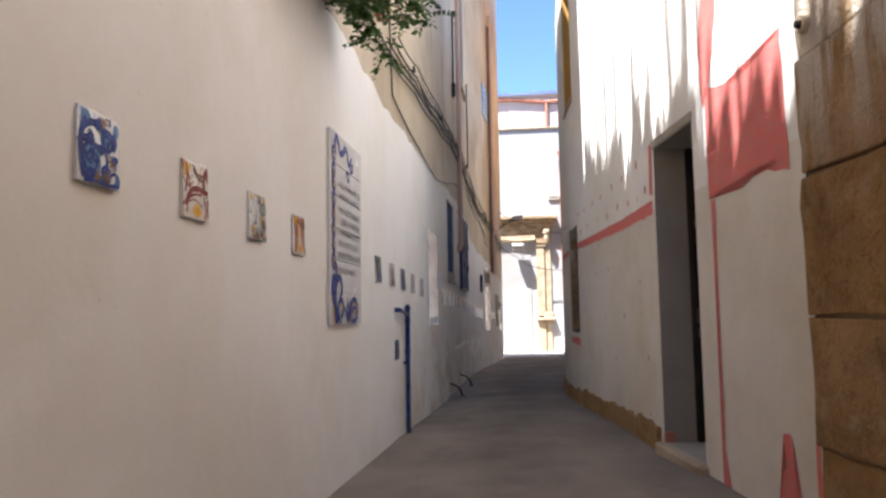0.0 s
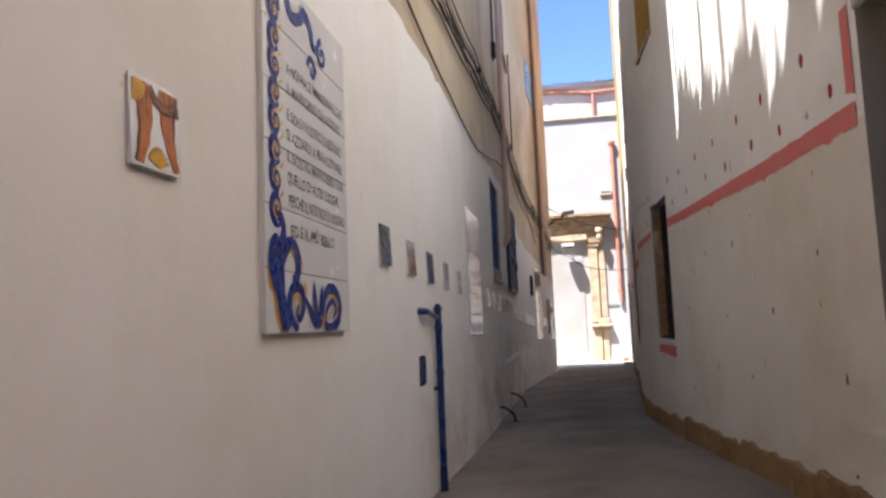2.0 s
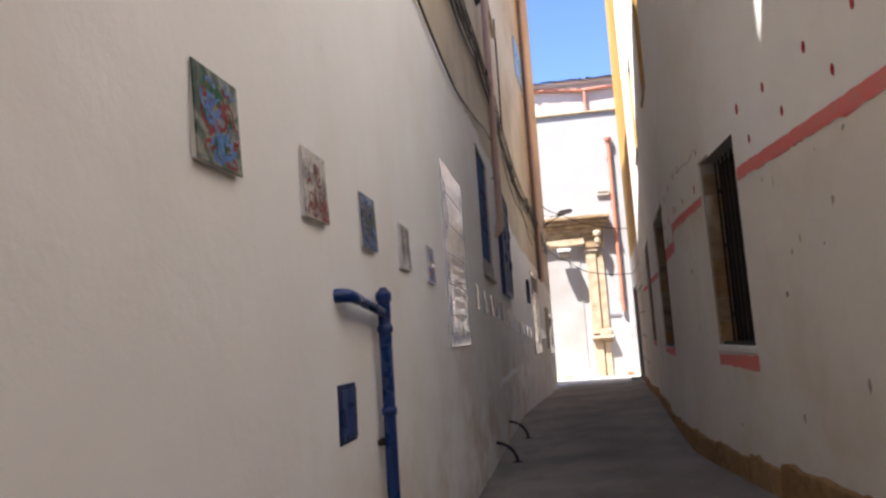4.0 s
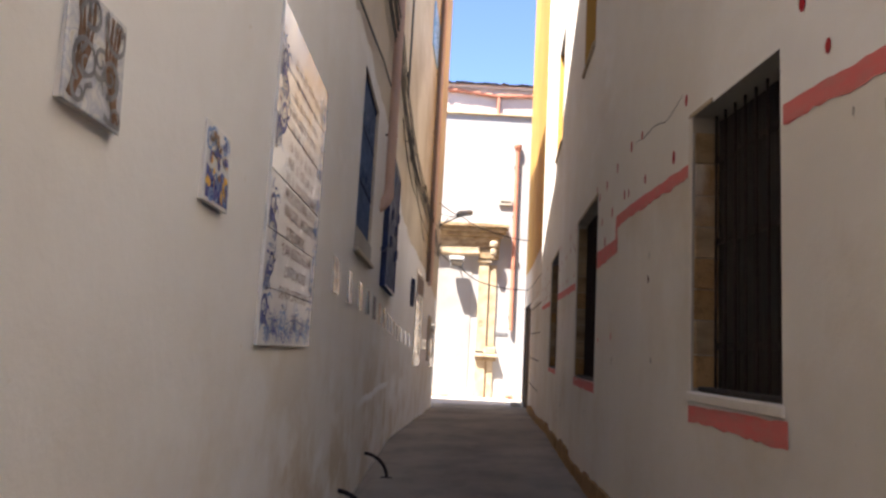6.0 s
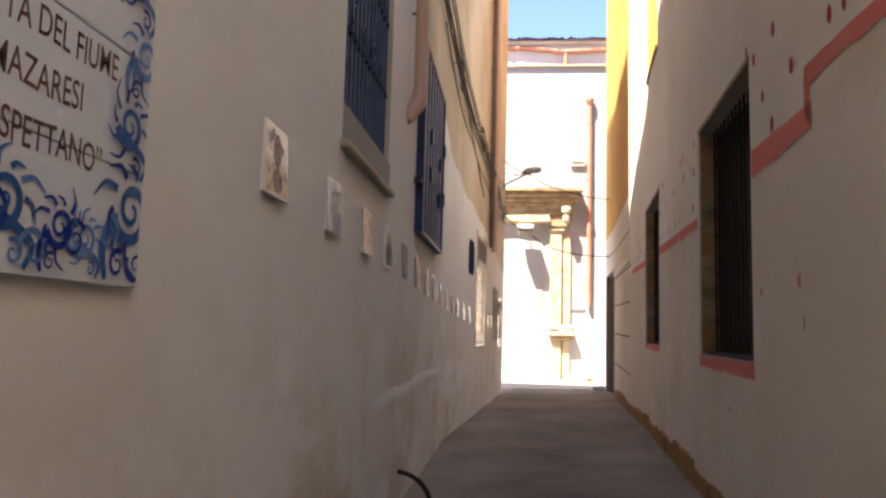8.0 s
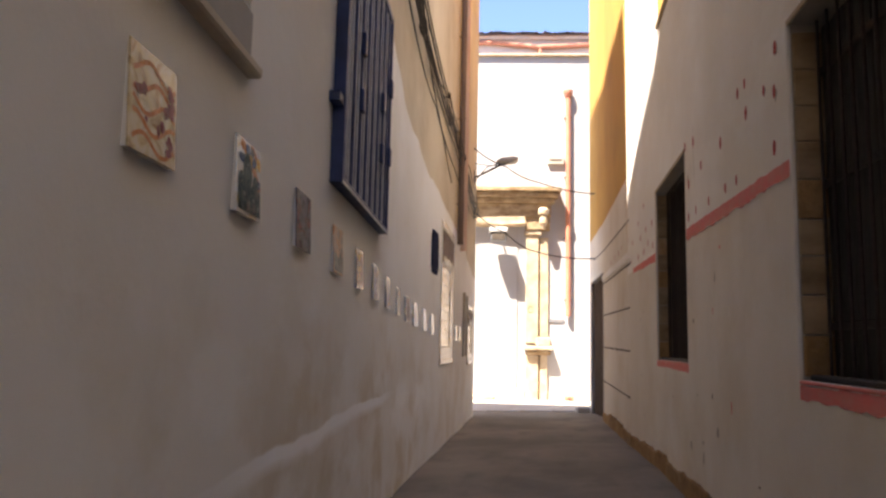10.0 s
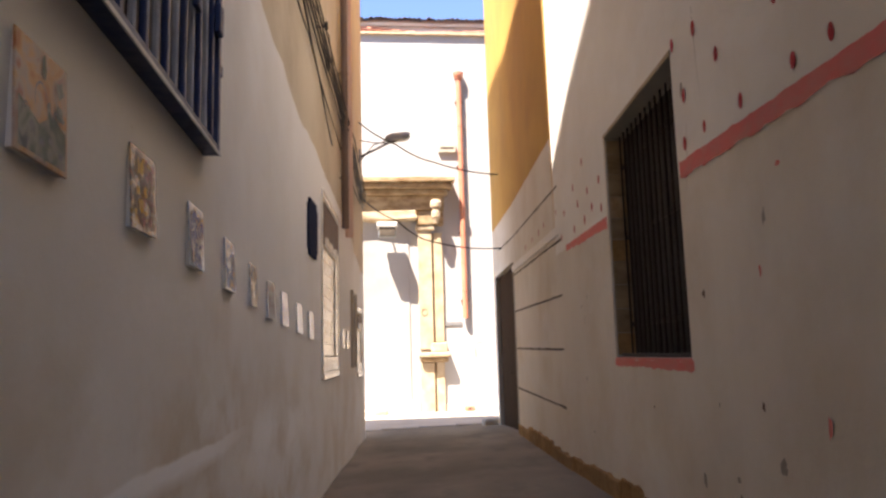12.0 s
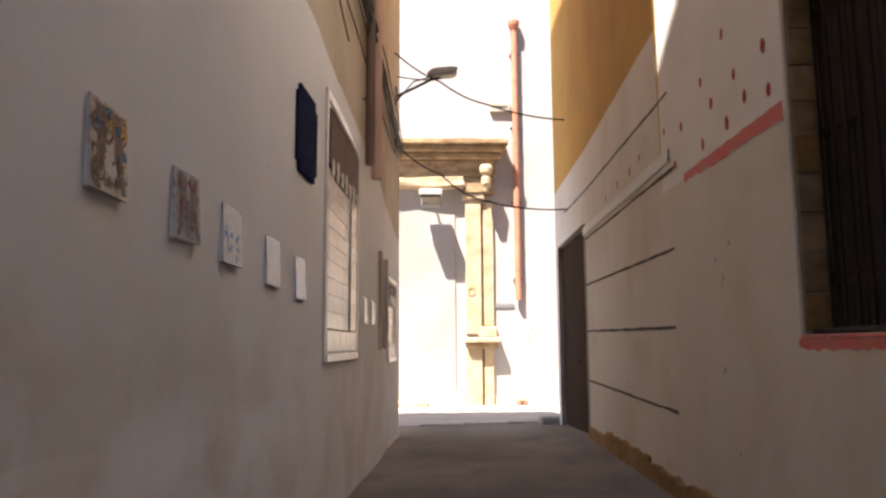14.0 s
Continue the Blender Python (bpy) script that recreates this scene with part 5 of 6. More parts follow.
for y in (10.5, 13.8, 17.0, 19.6, 22.0, 24.6, 27.2):
    t = thing("cable_bracket", on_west(y, base(y)), "small iron bracket carrying the cables", "bracket", "cable brackets")
    part("arm", tube([(-0.02, 0, 0), (0.14, 0, 0.0)], 0.008, 6), IRON, t)
    part("insulator", tube([(0.12, 0, -0.03), (0.12, 0, 0.06)], [0.02, 0.012], 8), DARKWOOD, t)
for k, (y, z) in enumerate(((22.6, 4.9), (25.3, 4.66), (30.4, 4.2))):
    pts = [(0.05 + 0.02 * math.sin(i * 1.7), 0.16 * math.cos(i * 0.7) * (1 - i / 50), 0.11 * math.sin(i * 0.7) + 0.02 * math.sin(i * 0.31)) for i in range(34)]
    t = part("cable_coil", tube(pts, 0.007, 6), CABLE, m=on_west(y, z), smooth=True)
    tagged(t, "tangled coil of spare black cable", "cable")
jb = thing("junction_box", on_west(17.22, 6.6), "small dark junction box on beige plaster", "junction box")
part("body", box(-0.01, 0.08, -0.08, 0.08, -0.14, 0.14, 0.012), IRON, jb)
part("lid", box(0.0805, 0.09, -0.07, 0.07, -0.12, 0.12, 0.004), METALGREY, jb)


# ---- east wall: paint marks ----
def band(y0, y1, z0, z1, w0, w1, seed):
    """A brush stroke along the wall with a ragged edge."""
    bm, rng, rows = bmesh.new(), random.Random(seed), []
    for y in frange(y0, y1, 0.05):
        f = (y - y0) / (y1 - y0)
        z, w = z0 + (z1 - z0) * f, w0 + (w1 - w0) * f
        up = w / 2 + 0.010 * noise.noise(Vector((y * 6, seed, 0))) + rng.uniform(-0.004, 0.004)
        dn = w / 2 + 0.022 * noise.noise(Vector((y * 5, seed, 5))) + rng.uniform(-0.008, 0.008)
        x = EAST(y) - 0.004
        rows.append((bm.verts.new((x, y, z - dn)), bm.verts.new((x, y, z + up))))
    for a, b in zip(rows, rows[1:]):
        bm.faces.new((a[0], a[1], b[1], b[0]))
    part("pink_band", bm, PINK, east_wall, "pink brush stroke")


band(7.93, 12.76, 2.53, 2.61, 0.13, 0.10, 1)
band(13.92, 15.80, 2.62, 2.61, 0.09, 0.10, 2)
band(15.74, 15.81, 2.50, 2.50, 0.24, 0.24, 3)
band(15.72, 16.72, 2.40, 2.38, 0.13, 0.17, 4)
band(18.55, 21.36, 2.29, 2.35, 0.09, 0.11, 5)
band(23.29, 24.92, 2.38, 2.38, 0.10, 0.07, 6)
band(12.74, 13.90, 1.125, 1.13, 0.13, 0.09, 7)
band(16.72, 18.52, 1.12, 1.12, 0.085, 0.07, 8)
band(21.36, 23.28, 1.15, 1.155, 0.065, 0.05, 9)
band(7.92, 8.02, 2.88, 2.88, 0.48, 0.44, 10)


def patch(points, name="pink_patch", material=None, out=0.004, seed=0, rag=0.02, label="pink painted patch"):
    """A painted area with ragged sides, from a few corner points (y, z)."""
    bm, rng, pts = bmesh.new(), random.Random(seed), []
    for (ya, za), (yb, zb) in zip(points, points[1:] + points[:1]):
        n = max(1, int(math.hypot(yb - ya, zb - za) / 0.06))
        for i in range(n):
            f = i / n
            pts.append((ya + (yb - ya) * f + rng.uniform(-rag, rag) * 0.6, za + (zb - za) * f + rng.uniform(-rag, rag)))
    bm.faces.new([bm.verts.new((EAST(y) - out, y, z)) for y, z in pts])
    bmesh.ops.triangulate(bm, faces=bm.faces[:])
    part(name, bm, material or PINK, east_wall, label)


patch([(6.56, 2.38), (6.3, 2.42), (6.0, 2.37), (5.7, 2.44), (5.28, 2.36), (5.32, 3.16), (5.6, 3.12), (6.1, 3.08), (6.56, 3.2)], seed=3)
patch([(6.62, 3.10), (6.48, 3.2), (6.30, 3.6), (6.2, 4.2), (6.4, 4.3), (6.55, 3.9), (6.66, 3.5)], seed=4, rag=0.03)
patch([(5.6, 3.4), (5.4, 3.7), (5.45, 4.3), (5.6, 4.3), (5.62, 3.8)], seed=5, rag=0.03)
patch([(6.52, 2.36), (6.50, 1.6), (6.49, 1.0), (6.50, 0.5), (6.53, 0.3), (6.36, 0.3), (6.40, 0.46), (6.465, 0.62), (6.462, 1.1), (6.47, 1.7), (6.44, 2.36)], seed=6, rag=0.006)
patch([(5.72, 0.3), (5.62, 0.62), (5.55, 0.66), (5.52, 0.93), (5.44, 0.92), (5.42, 0.62), (5.32, 0.5), (5.26, 0.3)], seed=7, rag=0.045)
patch([(5.16, 0.3), (5.17, 0.9), (5.13, 1.05), (5.10, 0.3)], seed=8, rag=0.008)
patch([(5.10, 0.2), (5.085, 1.1), (5.10, 2.0), (5.085, 2.9), (5.10, 4.2), (5.055, 4.2), (5.06, 2.9), (5.055, 2.0), (5.06, 1.1), (5.055, 0.2)], "open_joint", DARKMORTAR, 0.0045, 9, 0.006, "dark ragged joint beside the stone wall")
DOTS = [(8.6, 3.05), (9.42, 3.06), (10.0, 3.07), (10.7, 3.06), (11.32, 3.07), (12.03, 3.07), (12.59, 3.09), (8.22, 2.74), (9.08, 2.74), (9.7, 2.79), (10.38, 2.77), (11.0, 2.81),
        (11.75, 2.81), (12.4, 2.8), (13.98, 3.10), (14.95, 3.15), (15.24, 3.14), (15.78, 3.10), (16.26, 3.05), (16.63, 3.01), (14.21, 2.78), (14.85, 2.78), (15.31, 2.77), (15.98, 2.74),
        (16.47, 2.73), (19.34, 2.84), (20.02, 2.83), (20.98, 3.11), (21.34, 3.16), (20.69, 2.83), (21.2, 2.78), (18.79, 2.46), (19.61, 2.46), (19.91, 2.47), (20.44, 2.48), (20.92, 2.5)]
DOTS2 = [(21.24, 2.49), (23.48, 2.81), (23.9, 2.8), (24.06, 3.13), (24.3, 2.75), (24.93, 2.78), (23.44, 2.54), (24.05, 2.54), (24.49, 2.52), (25.11, 2.53), (25.37, 2.87), (26.26, 2.88),
         (26.69, 2.85), (27.3, 2.85), (28.0, 2.84)]
DOTS3 = [(18.72, 3.02), (19.35, 3.04), (19.52, 3.03), (18.76, 2.78), (24.48, 2.96), (23.76, 2.61), (16.79, 3.12), (16.31, 2.52), (18.95, 2.85), (15.47, 2.79)]
for k, (y, z) in enumerate(DOTS + DOTS2 + DOTS3):
    rng = random.Random(500 + k)
    s = rng.uniform(0.85, 1.15)
    part("red_dot", blob(0, 0, 0.025 * s, 0.042 * s, 0, rng, 16, 0.08), RED, east_wall, m=on_east(y, z, 0.0045))
rng = random.Random(77)
for k in range(75):
    y, z = rng.uniform(8.2, 25), rng.uniform(0.4, 2.9)
    if not any(a - 0.15 < y < b + 0.15 and lo - 0.3 < z < hi for a, b, lo, hi in east_open):
        part("plaster_scuff", blob(0, 0, rng.uniform(0.006, 0.026), rng.uniform(0.010, 0.045), 0, rng, 9, 0.45), PINK if k % 9 == 4 else (GREYREVEAL if k % 3 else BROWNWOOD), east_wall, m=on_east(y, z, 0.004))


def crack(points, w):
    """A thin dark crack running over the plaster, from points (y, z)."""
    P, W = flow(points, [w] + [w * 1.4] * (len(points) - 2) + [w * 0.4])
    bm, rows = bmesh.new(), []
    for (y, z), q in zip(P, W):
        y += 0.012 * noise.noise(Vector((z * 20, y * 9, 1)))
        z += 0.012 * noise.noise(Vector((y * 17, z * 8, 4)))
        x = EAST(y) - 0.0035
        rows.append((bm.verts.new((x, y, z - q / 2)), bm.verts.new((x, y + q * 0.4, z + q / 2))))
    for a, b in zip(rows, rows[1:]):
        bm.faces.new((a[0], a[1], b[1], b[0]))
    part("plaster_crack", bm, DARKMORTAR, east_wall, "thin dark crack")


crack([(14.05, 3.16), (14.35, 3.09), (14.62, 3.13), (14.9, 3.12), (15.15, 3.15)], 0.006)
crack([(20.98, 3.25), (20.97, 2.9), (20.94, 2.68)], 0.006)
crack([(21.2, 2.6), (21.22, 2.4), (21.27, 2.2)], 0.005)


# ---- east wall: doors, windows, joints ----
def slatted_window(name, y0, y1, z0, z1, label, seed, step):
    t = tagged(new(name), label, "window", kind="structure")
    t.matrix_basis = on_east((y0 + y1) / 2, z0)
    w, h = (y1 - y0) / 2, z1 - z0
    rng = random.Random(seed)
    y = -w + 0.01
    while y < w - 0.05:
        sw = rng.uniform(0.055, 0.10)
        d = rng.uniform(0, 0.012)
        part("slat", box(-0.185 - d, -0.16 - d, y, min(y + sw, w - 0.01), 0.02, h - 0.02, 0.004), DARKWOOD, t)
        y += sw + (0.03 if rng.random() < 0.12 else 0.006)
    for z in (0.25, h * 0.52, h - 0.3):
        part("crossbar", box(-0.145, -0.128, -w + 0.01, w - 0.01, z, z + 0.04, 0.004), IRON, t)
    for k in range(int(2 * w / 0.13)):
        yb = -w + 0.08 + 0.13 * k
        part("bar", tube([(-0.115, yb, 0.01), (-0.115, yb, h - 0.01)], 0.009, 8), IRON, t)
    # rough blocks laid bare in the far jamb
    z, k = 0.02, 0
    n = int(h / 0.2)
    while z < h - 0.12:
        bh = rng.uniform(0.18, 0.21)
        shade = SANDDARK if (k in (1, n - 1) or rng.random() < (0.1 if step else 0.6)) else SAND
        part("jamb_block", box(-0.155, -0.012, -w + 0.001, -w + 0.022 + rng.uniform(0, 0.006), z, min(z + bh - 0.008, h - 0.03), 0.003), shade, t)
        z += bh
        k += 1
    # plaster rim and sill
    rim = 0.05 if step else 0.028
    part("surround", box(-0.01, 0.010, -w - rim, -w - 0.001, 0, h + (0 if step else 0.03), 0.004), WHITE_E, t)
    part("lintel", box(-0.25, 0.010, -w - rim, w + 0.02, h + 0.001, h + 0.035, 0.005) if not step else box(-0.25, 0.010, -w - 0.05, -w + 0.30, h + 0.001, h + 0.03, 0.005), SANDPALE, t)
    if step:
        part("window_sill", box(-0.2, 0.014, -w - 0.05, w + 0.02, -0.066, -0.002, 0.01), WHITE_E, t)
    else:
        part("window_sill", box(-0.2, 0.006, -w - 0.02, w + 0.01, -0.02, -0.002, 0.004), PINK, t, "thin pink painted lip")
    part("sill_board", box(-0.11, -0.03, -w + 0.03, w - 0.01, 0.001, 0.03, 0.006), DARKWOOD, t)


slatted_window("window_east_1", 12.79, 13.87, 1.26, 2.95, "barred window with dark slats and bare jamb blocks", 41, True)
slatted_window("window_east_2", 16.75, 18.5, 1.18, 3.05, "barred window with dark wooden slats and crumbling jamb", 42, False)
slatted_window("window_east_3", 21.4, 23.24, 1.2, 3.12, "barred window with dark slats and gaps of light", 47, False)


def east_door():
    y0, y1, z0, z1 = 6.88, 7.85, 0.45, 3.13
    t = tagged(new("door_east_near"), "tall dark ribbed door deep in a grey plaster reveal", "door", kind="structure")
    t.matrix_basis = on_east((y0 + y1) / 2, z0)
    w, h = (y1 - y0) / 2, z1 - z0
    n = 9
    for k in range(n):
        a = -w + 2 * w * k / n
        part("board", box(-0.37, -0.345, a + 0.003, a + 2 * w / n - 0.003, 0.02, h - 0.06, 0.006), DOORWOOD, t)
        part("rib", box(-0.344, -0.325, a + 0.02, a + 0.035, 0.05, h - 0.1, 0.004), METALGREY if k % 3 == 1 else DOORWOOD, t)
    for z in (0.9, 1.85):
        part("ledge", box(-0.345, -0.31, -w + 0.02, w - 0.02, z, z + 0.1, 0.006), DARKWOOD, t)
    part("lock", box(-0.31, -0.28, -0.36, -0.27, 1.02, 1.16, 0.006), IRON, t)
    part("jamb_post", box(-0.345, -0.27, -w + 0.002, -w + 0.07, 0, h - 0.09, 0.012), DARKWOOD, t)
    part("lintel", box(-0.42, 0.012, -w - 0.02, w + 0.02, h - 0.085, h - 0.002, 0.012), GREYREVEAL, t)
    part("threshold", box(-0.42, 0.08, -w - 0.05, w + 0.05, -0.16, -0.002, 0.02), SANDPALE, t)
    part("chipped_brick", box(-0.08, 0.01, -w + 0.001, -w + 0.05, 0.0, 0.09, 0.012), TERRA, t)


east_door()
t = tagged(new("door_east_far"), "closed dark brown door near the end of the alley", "door", kind="structure")
t.matrix_basis = on_east(31.025, -0.15)
for k in range(11):
    part("plank", box(-0.12, -0.08, -1.32 + 0.24 * k + 0.003, -1.32 + 0.24 * (k + 1) - 0.003, -0.15, 2.96, 0.006), DOORBROWN, t)
part("handle", tube([(-0.09, 0.3, 1.05), (-0.04, 0.3, 1.05), (-0.04, 0.2, 1.05)], 0.012, 8), IRON, t)
part("jamb_post", box(-0.07, 0.012, 1.33, 1.42, -0.15, 2.96, 0.01), GREYREVEAL, t)

for z0, z1, y0, y1 in ((0.63, 0.67, 25.3, 29.7), (1.28, 1.33, 25.27, 29.7), (1.89, 1.96, 25.22, 29.7), (2.52, 2.59, 25.15, 29.7), (3.16, 3.30, 25.25, 31.5)):
    bm, rows = bmesh.new(), []
    for y in frange(y0, y1, 0.12):
        f = (y - y0) / (y1 - y0)
        z = z0 + (z1 - z0) * f + 0.008 * noise.noise(Vector((y * 3, z0, 0)))
        hgt = 0.013 + 0.008 * noise.noise(Vector((y * 5, z0, 3)))
        x = EAST(y)
        rows.append([bm.verts.new((x - o, y, z + s)) for o, s in ((0.003, -hgt), (0.007, 0), (0.003, hgt))])
    for a, b in zip(rows, rows[1:]):
        for i in range(2):
            bm.faces.new((a[i], a[i + 1], b[i + 1], b[i]))
    part("open_joint", bm, DARKMORTAR, east_wall, "dark open joint scored in the plaster")


def east_fascia():
    bm, rows = bmesh.new(), []
    for y in frange(25.25, 29.7, 0.3):
        f = (y - 25.25) / 4.45
        z = 2.55 + 0.07 * f
        x = EAST(y)
        rows.append([bm.verts.new((x - o, y, z + s)) for o, s in ((0.004, 0.03), (0.022, 0.035), (0.022, 0.14), (0.004, 0.15))])
    for a, b in zip(rows, rows[1:]):
        for i in range(3):
            bm.faces.new((a[i], a[i + 1], b[i + 1], b[i]))
    part("plaster_fillet", bm, WHITE, east_wall)


east_fascia()

# stone plinth laid bare at the foot of the east wall
rng = random.Random(61)
plinth = tagged(new("plinth_east"), "broken sandstone plinth at the foot of the plaster", "plinth", kind="structure")
y = 7.95
while y < 29.6:
    w = rng.uniform(0.5, 1.3)
    ya = min(y + w, 29.68)
    ym = (y + ya) / 2
    zg = gz(EAST(ym), ym)
    hgt = rng.uniform(0.13, 0.21) + (0.05 if 8 < ym < 15.5 else 0)
    bm = box(-0.02, rng.uniform(0.02, 0.045), -(ya - y) / 2 + 0.006, (ya - y) / 2 - 0.006, -0.15, hgt, 0.008)
    bmesh.ops.subdivide_edges(bm, edges=[e for e in bm.edges if abs(e.verts[0].co.y - e.verts[1].co.y) > 0.3], cuts=6)
    for v in bm.verts:
        v.co.x += 0.012 * noise.noise(Vector((v.co.y * 7 + y, v.co.z * 5, 8)))
        v.co.z += 0.045 * noise.noise(Vector((v.co.y * 6 + y, v.co.x * 5, 2)))
    part("stone", bm, SAND, plinth, m=on_east(ym, zg))
    y = ya

# high windows in the east wall
for y0, y1, z0, z1 in east_open[5:]:
    t = tagged(new("window_east_high"), "high dark window opening with an ochre surround", "window", kind="structure")
    t.matrix_basis = on_east((y0 + y1) / 2, z0)
    w, h = (y1 - y0) / 2, z1 - z0
    part("sash", box(-0.36, -0.32, -w + 0.02, w - 0.02, 0.02, h - 0.02, 0.004), DARKWOOD, t)
    part("window_sill", box(-0.3, 0.03, -w - 0.02, w + 0.02, -0.06, -0.002, 0.01), SANDPALE, t)
    for s in (-1, 1):
        lo, hi = sorted((s * (w - 0.001), s * (w - 0.03)))
        part("reveal", box(-0.30, -0.004, lo, hi, 0.001, h - 0.001, 0.003), OCHRE, t)


# ---- caper-like bush rooted high in the west wall ----
def leafy_vine():
    t = thing("hanging_vine", on_west(6.15, 4.3), "green leafy vine with orange flowers hanging from the wall", "climbing plant")
    rng = random.Random(91)
    wood, leaves = bmesh.new(), bmesh.new()

    def leaf(p, d, size):
        d = d.normalized()
        side = d.cross(Vector((rng.uniform(-1, 1), rng.uniform(-1, 1), rng.uniform(0.2, 1)))).normalized()
        n = d.cross(side)
        a = [p, p + d * size * 0.35 + side * size * 0.28 + n * size * 0.05, p + d * size * 0.75 + side * size * 0.2, p + d * size + n * size * -0.1,
             p + d * size * 0.75 - side * size * 0.2, p + d * size * 0.35 - side * size * 0.28 + n * size * 0.05]
        leaves.faces.new([leaves.verts.new(v) for v in a])

    for b in range(84):
        az = rng.uniform(-1.5, 1.5)
        reach = rng.uniform(0.3, 1.15)
        d = Vector((abs(math.cos(az)) * 0.75 + 0.25, math.sin(az), rng.uniform(0.0, 0.6)))
        p = Vector((0.0, rng.uniform(-0.12, 0.12), rng.uniform(-0.1, 0.5)))
        pts = [p.copy()]
        for s in range(9):
            p = p + d.normalized() * reach / 9 + Vector((rng.uniform(-0.02, 0.02), rng.uniform(-0.02, 0.02), 0))
            d.z -= 0.26
            pts.append(p.copy())
        tube(pts, [0.012 - 0.001 * i for i in range(10)], 5, wood)
        for i in range(2, 10):
            for s in range(2):
                ax = Vector((rng.uniform(-1, 1), rng.uniform(-1, 1), rng.uniform(-0.9, 0.25))).normalized()
                L = rng.uniform(0.10, 0.2)
                for q in range(5):
                    o = pts[i] + ax * L * (q + 1) / 5 - Vector((0, 0, 0.05 * (q / 5) ** 2))
                    sd = ax.cross(Vector((0, 0, 1))).normalized()
                    for sg in (-1, 1):
                        leaf(o, sd * sg + ax * 0.5 + Vector((0, 0, -0.25)), rng.uniform(0.04, 0.07))
    part("stems", wood, STEM, t)
    part("foliage", leaves, LEAF, t)
    for k in range(4):
        petals = bmesh.new()
        c = Vector((rng.uniform(0.35, 0.6), rng.uniform(-0.1, 0.5), rng.uniform(-0.65, -0.4)))
        hub = petals.verts.new(c)
        for q in range(6):
            a = q * 1.05
            d = Vector((math.cos(a), math.sin(a), 0.5)) * 0.03
            sd = Vector((-math.sin(a), math.cos(a), 0)) * 0.012
            petals.faces.new([hub] + [petals.verts.new(v) for v in (c + d + sd, c + d * 1.25, c + d - sd)])
        part("flower", petals, FLOWER, t)


leafy_vine()


# ---- street lamp and wires over the alley mouth ----
def street_lamp():
    t = thing("street_lamp", pose(WEST(30.8), 30.8, 5.05), "grey street lamp on an iron wall bracket", "street lamp")
    part("wall_plate", box(-0.01, 0.03, -0.06, 0.06, -0.15, 0.12, 0.006), METALGREY, t)
    part("arm", tube([(0.02, 0, -0.02), (0.3, 0, 0.12), (0.55, 0, 0.25), (0.72, 0, 0.30)], 0.022, 10), IRON, t, smooth=True)
    part("stay", tube([(0.02, 0, 0.3), (0.3, 0, 0.26), (0.55, 0, 0.25)], 0.01, 6), IRON, t)
    part("stay", tube([(0.02, 0, -0.1), (0.28, 0, 0.22), (0.56, 0, 0.30)], 0.012, 6), IRON, t)
    bm = bmesh.new()
    secs = [(0.50, 0.05, 0.035), (0.56, 0.115, 0.06), (0.62, 0.13, 0.075), (0.90, 0.135, 0.07), (0.97, 0.125, 0.05)]
    rings = []
    for x, hw, hh in secs:
        z = 0.33 + (x - 0.5) * 0.12
        rings.append([bm.verts.new((x, hw * a, z + hh * b)) for a, b in ((-1, -0.55), (1, -0.55), (1, 0.35), (0.72, 1), (-0.72, 1), (-1, 0.35))])
    for a, b in zip(rings, rings[1:]):
        for k in range(6):
            bm.faces.new((a[k], a[(k + 1) % 6], b[(k + 1) % 6], b[k]))
    bm.faces.new(rings[0][::-1])
    bm.faces.new(rings[-1])
    part("housing", bm, LAMPGREY, t)
    lens = box(-0.17, 0.17, -0.1, 0.1, -0.014, 0.014, 0.008)
    bmesh.ops.transform(lens, matrix=pose(0.76, 0, 0.312, 0, -6.8, 0), verts=lens.verts[:])
    part("diffuser", lens, LAMPGLASS, t)


street_lamp()
cable([(WEST(30.5) + 0.02, 30.5, 5.62), (0.1, 30.9, 5.3), (0.82, 31.0, 4.98), (2.08, 31.0, 4.73)], 0.014, "black cable strung across the alley", sag=0.05)
cable([(WEST(31) + 0.02, 31.0, 4.28), (0.09, 31.0, 3.83), (0.72, 31.0, 3.42), (2.1, 31.0, 3.27)], 0.014, "black cable sagging across the alley mouth", sag=0.06)
cable([(2.12, 31.9, 2.75), (3.4, 36.0, 3.4), (4.4, 38.3, 3.9)], 0.008, "thin cable towards the far wall", sag=0.1)


# ---- the far side of the cross street ----
bm = box(-11, 13, 38.4, 38.9, -0.8, 10.92)
north = tagged(part("wall_north", bm, FARWHITE), "tall sunlit white plaster wall across the street", "wall", kind="structure")
part("coping", box(-11, 13, 38.30, 38.95, 10.925, 11.0, 0.01), SANDPALE, north, "thin stone coping")
part("skirting", box(1.72, 13, 38.36, 38.398, -0.5, -0.12, 0.01), KERB, north, "low stone skirting")
part("skirting", box(-11, 0.97, 38.36, 38.398, -0.5, -0.02, 0.01), KERB, north, "low stone skirting")
bm = box(-12, 14, 46.6, 47.1, 5, 15.15)
pink = tagged(part("wall_north_upper", bm, PINKWALL), "set-back faded pink upper wall under a tiled roof", "wall", kind="structure")
part("cornice", box(-12, 14, 46.45, 46.598, 15.0, 15.15, 0.02), PINKWALL, pink)
bm = bmesh.new()
bm.faces.new([bm.verts.new(v) for v in ((-12, 46.3, 15.17), (14, 46.3, 15.17), (14, 52, 16.9), (-12, 52, 16.9))])
roof = tagged(part("roof_north", bm, ROOFTILE), "old clay tile roof with a ragged edge", "roof", kind="structure")
rt = bmesh.new()
rows = []
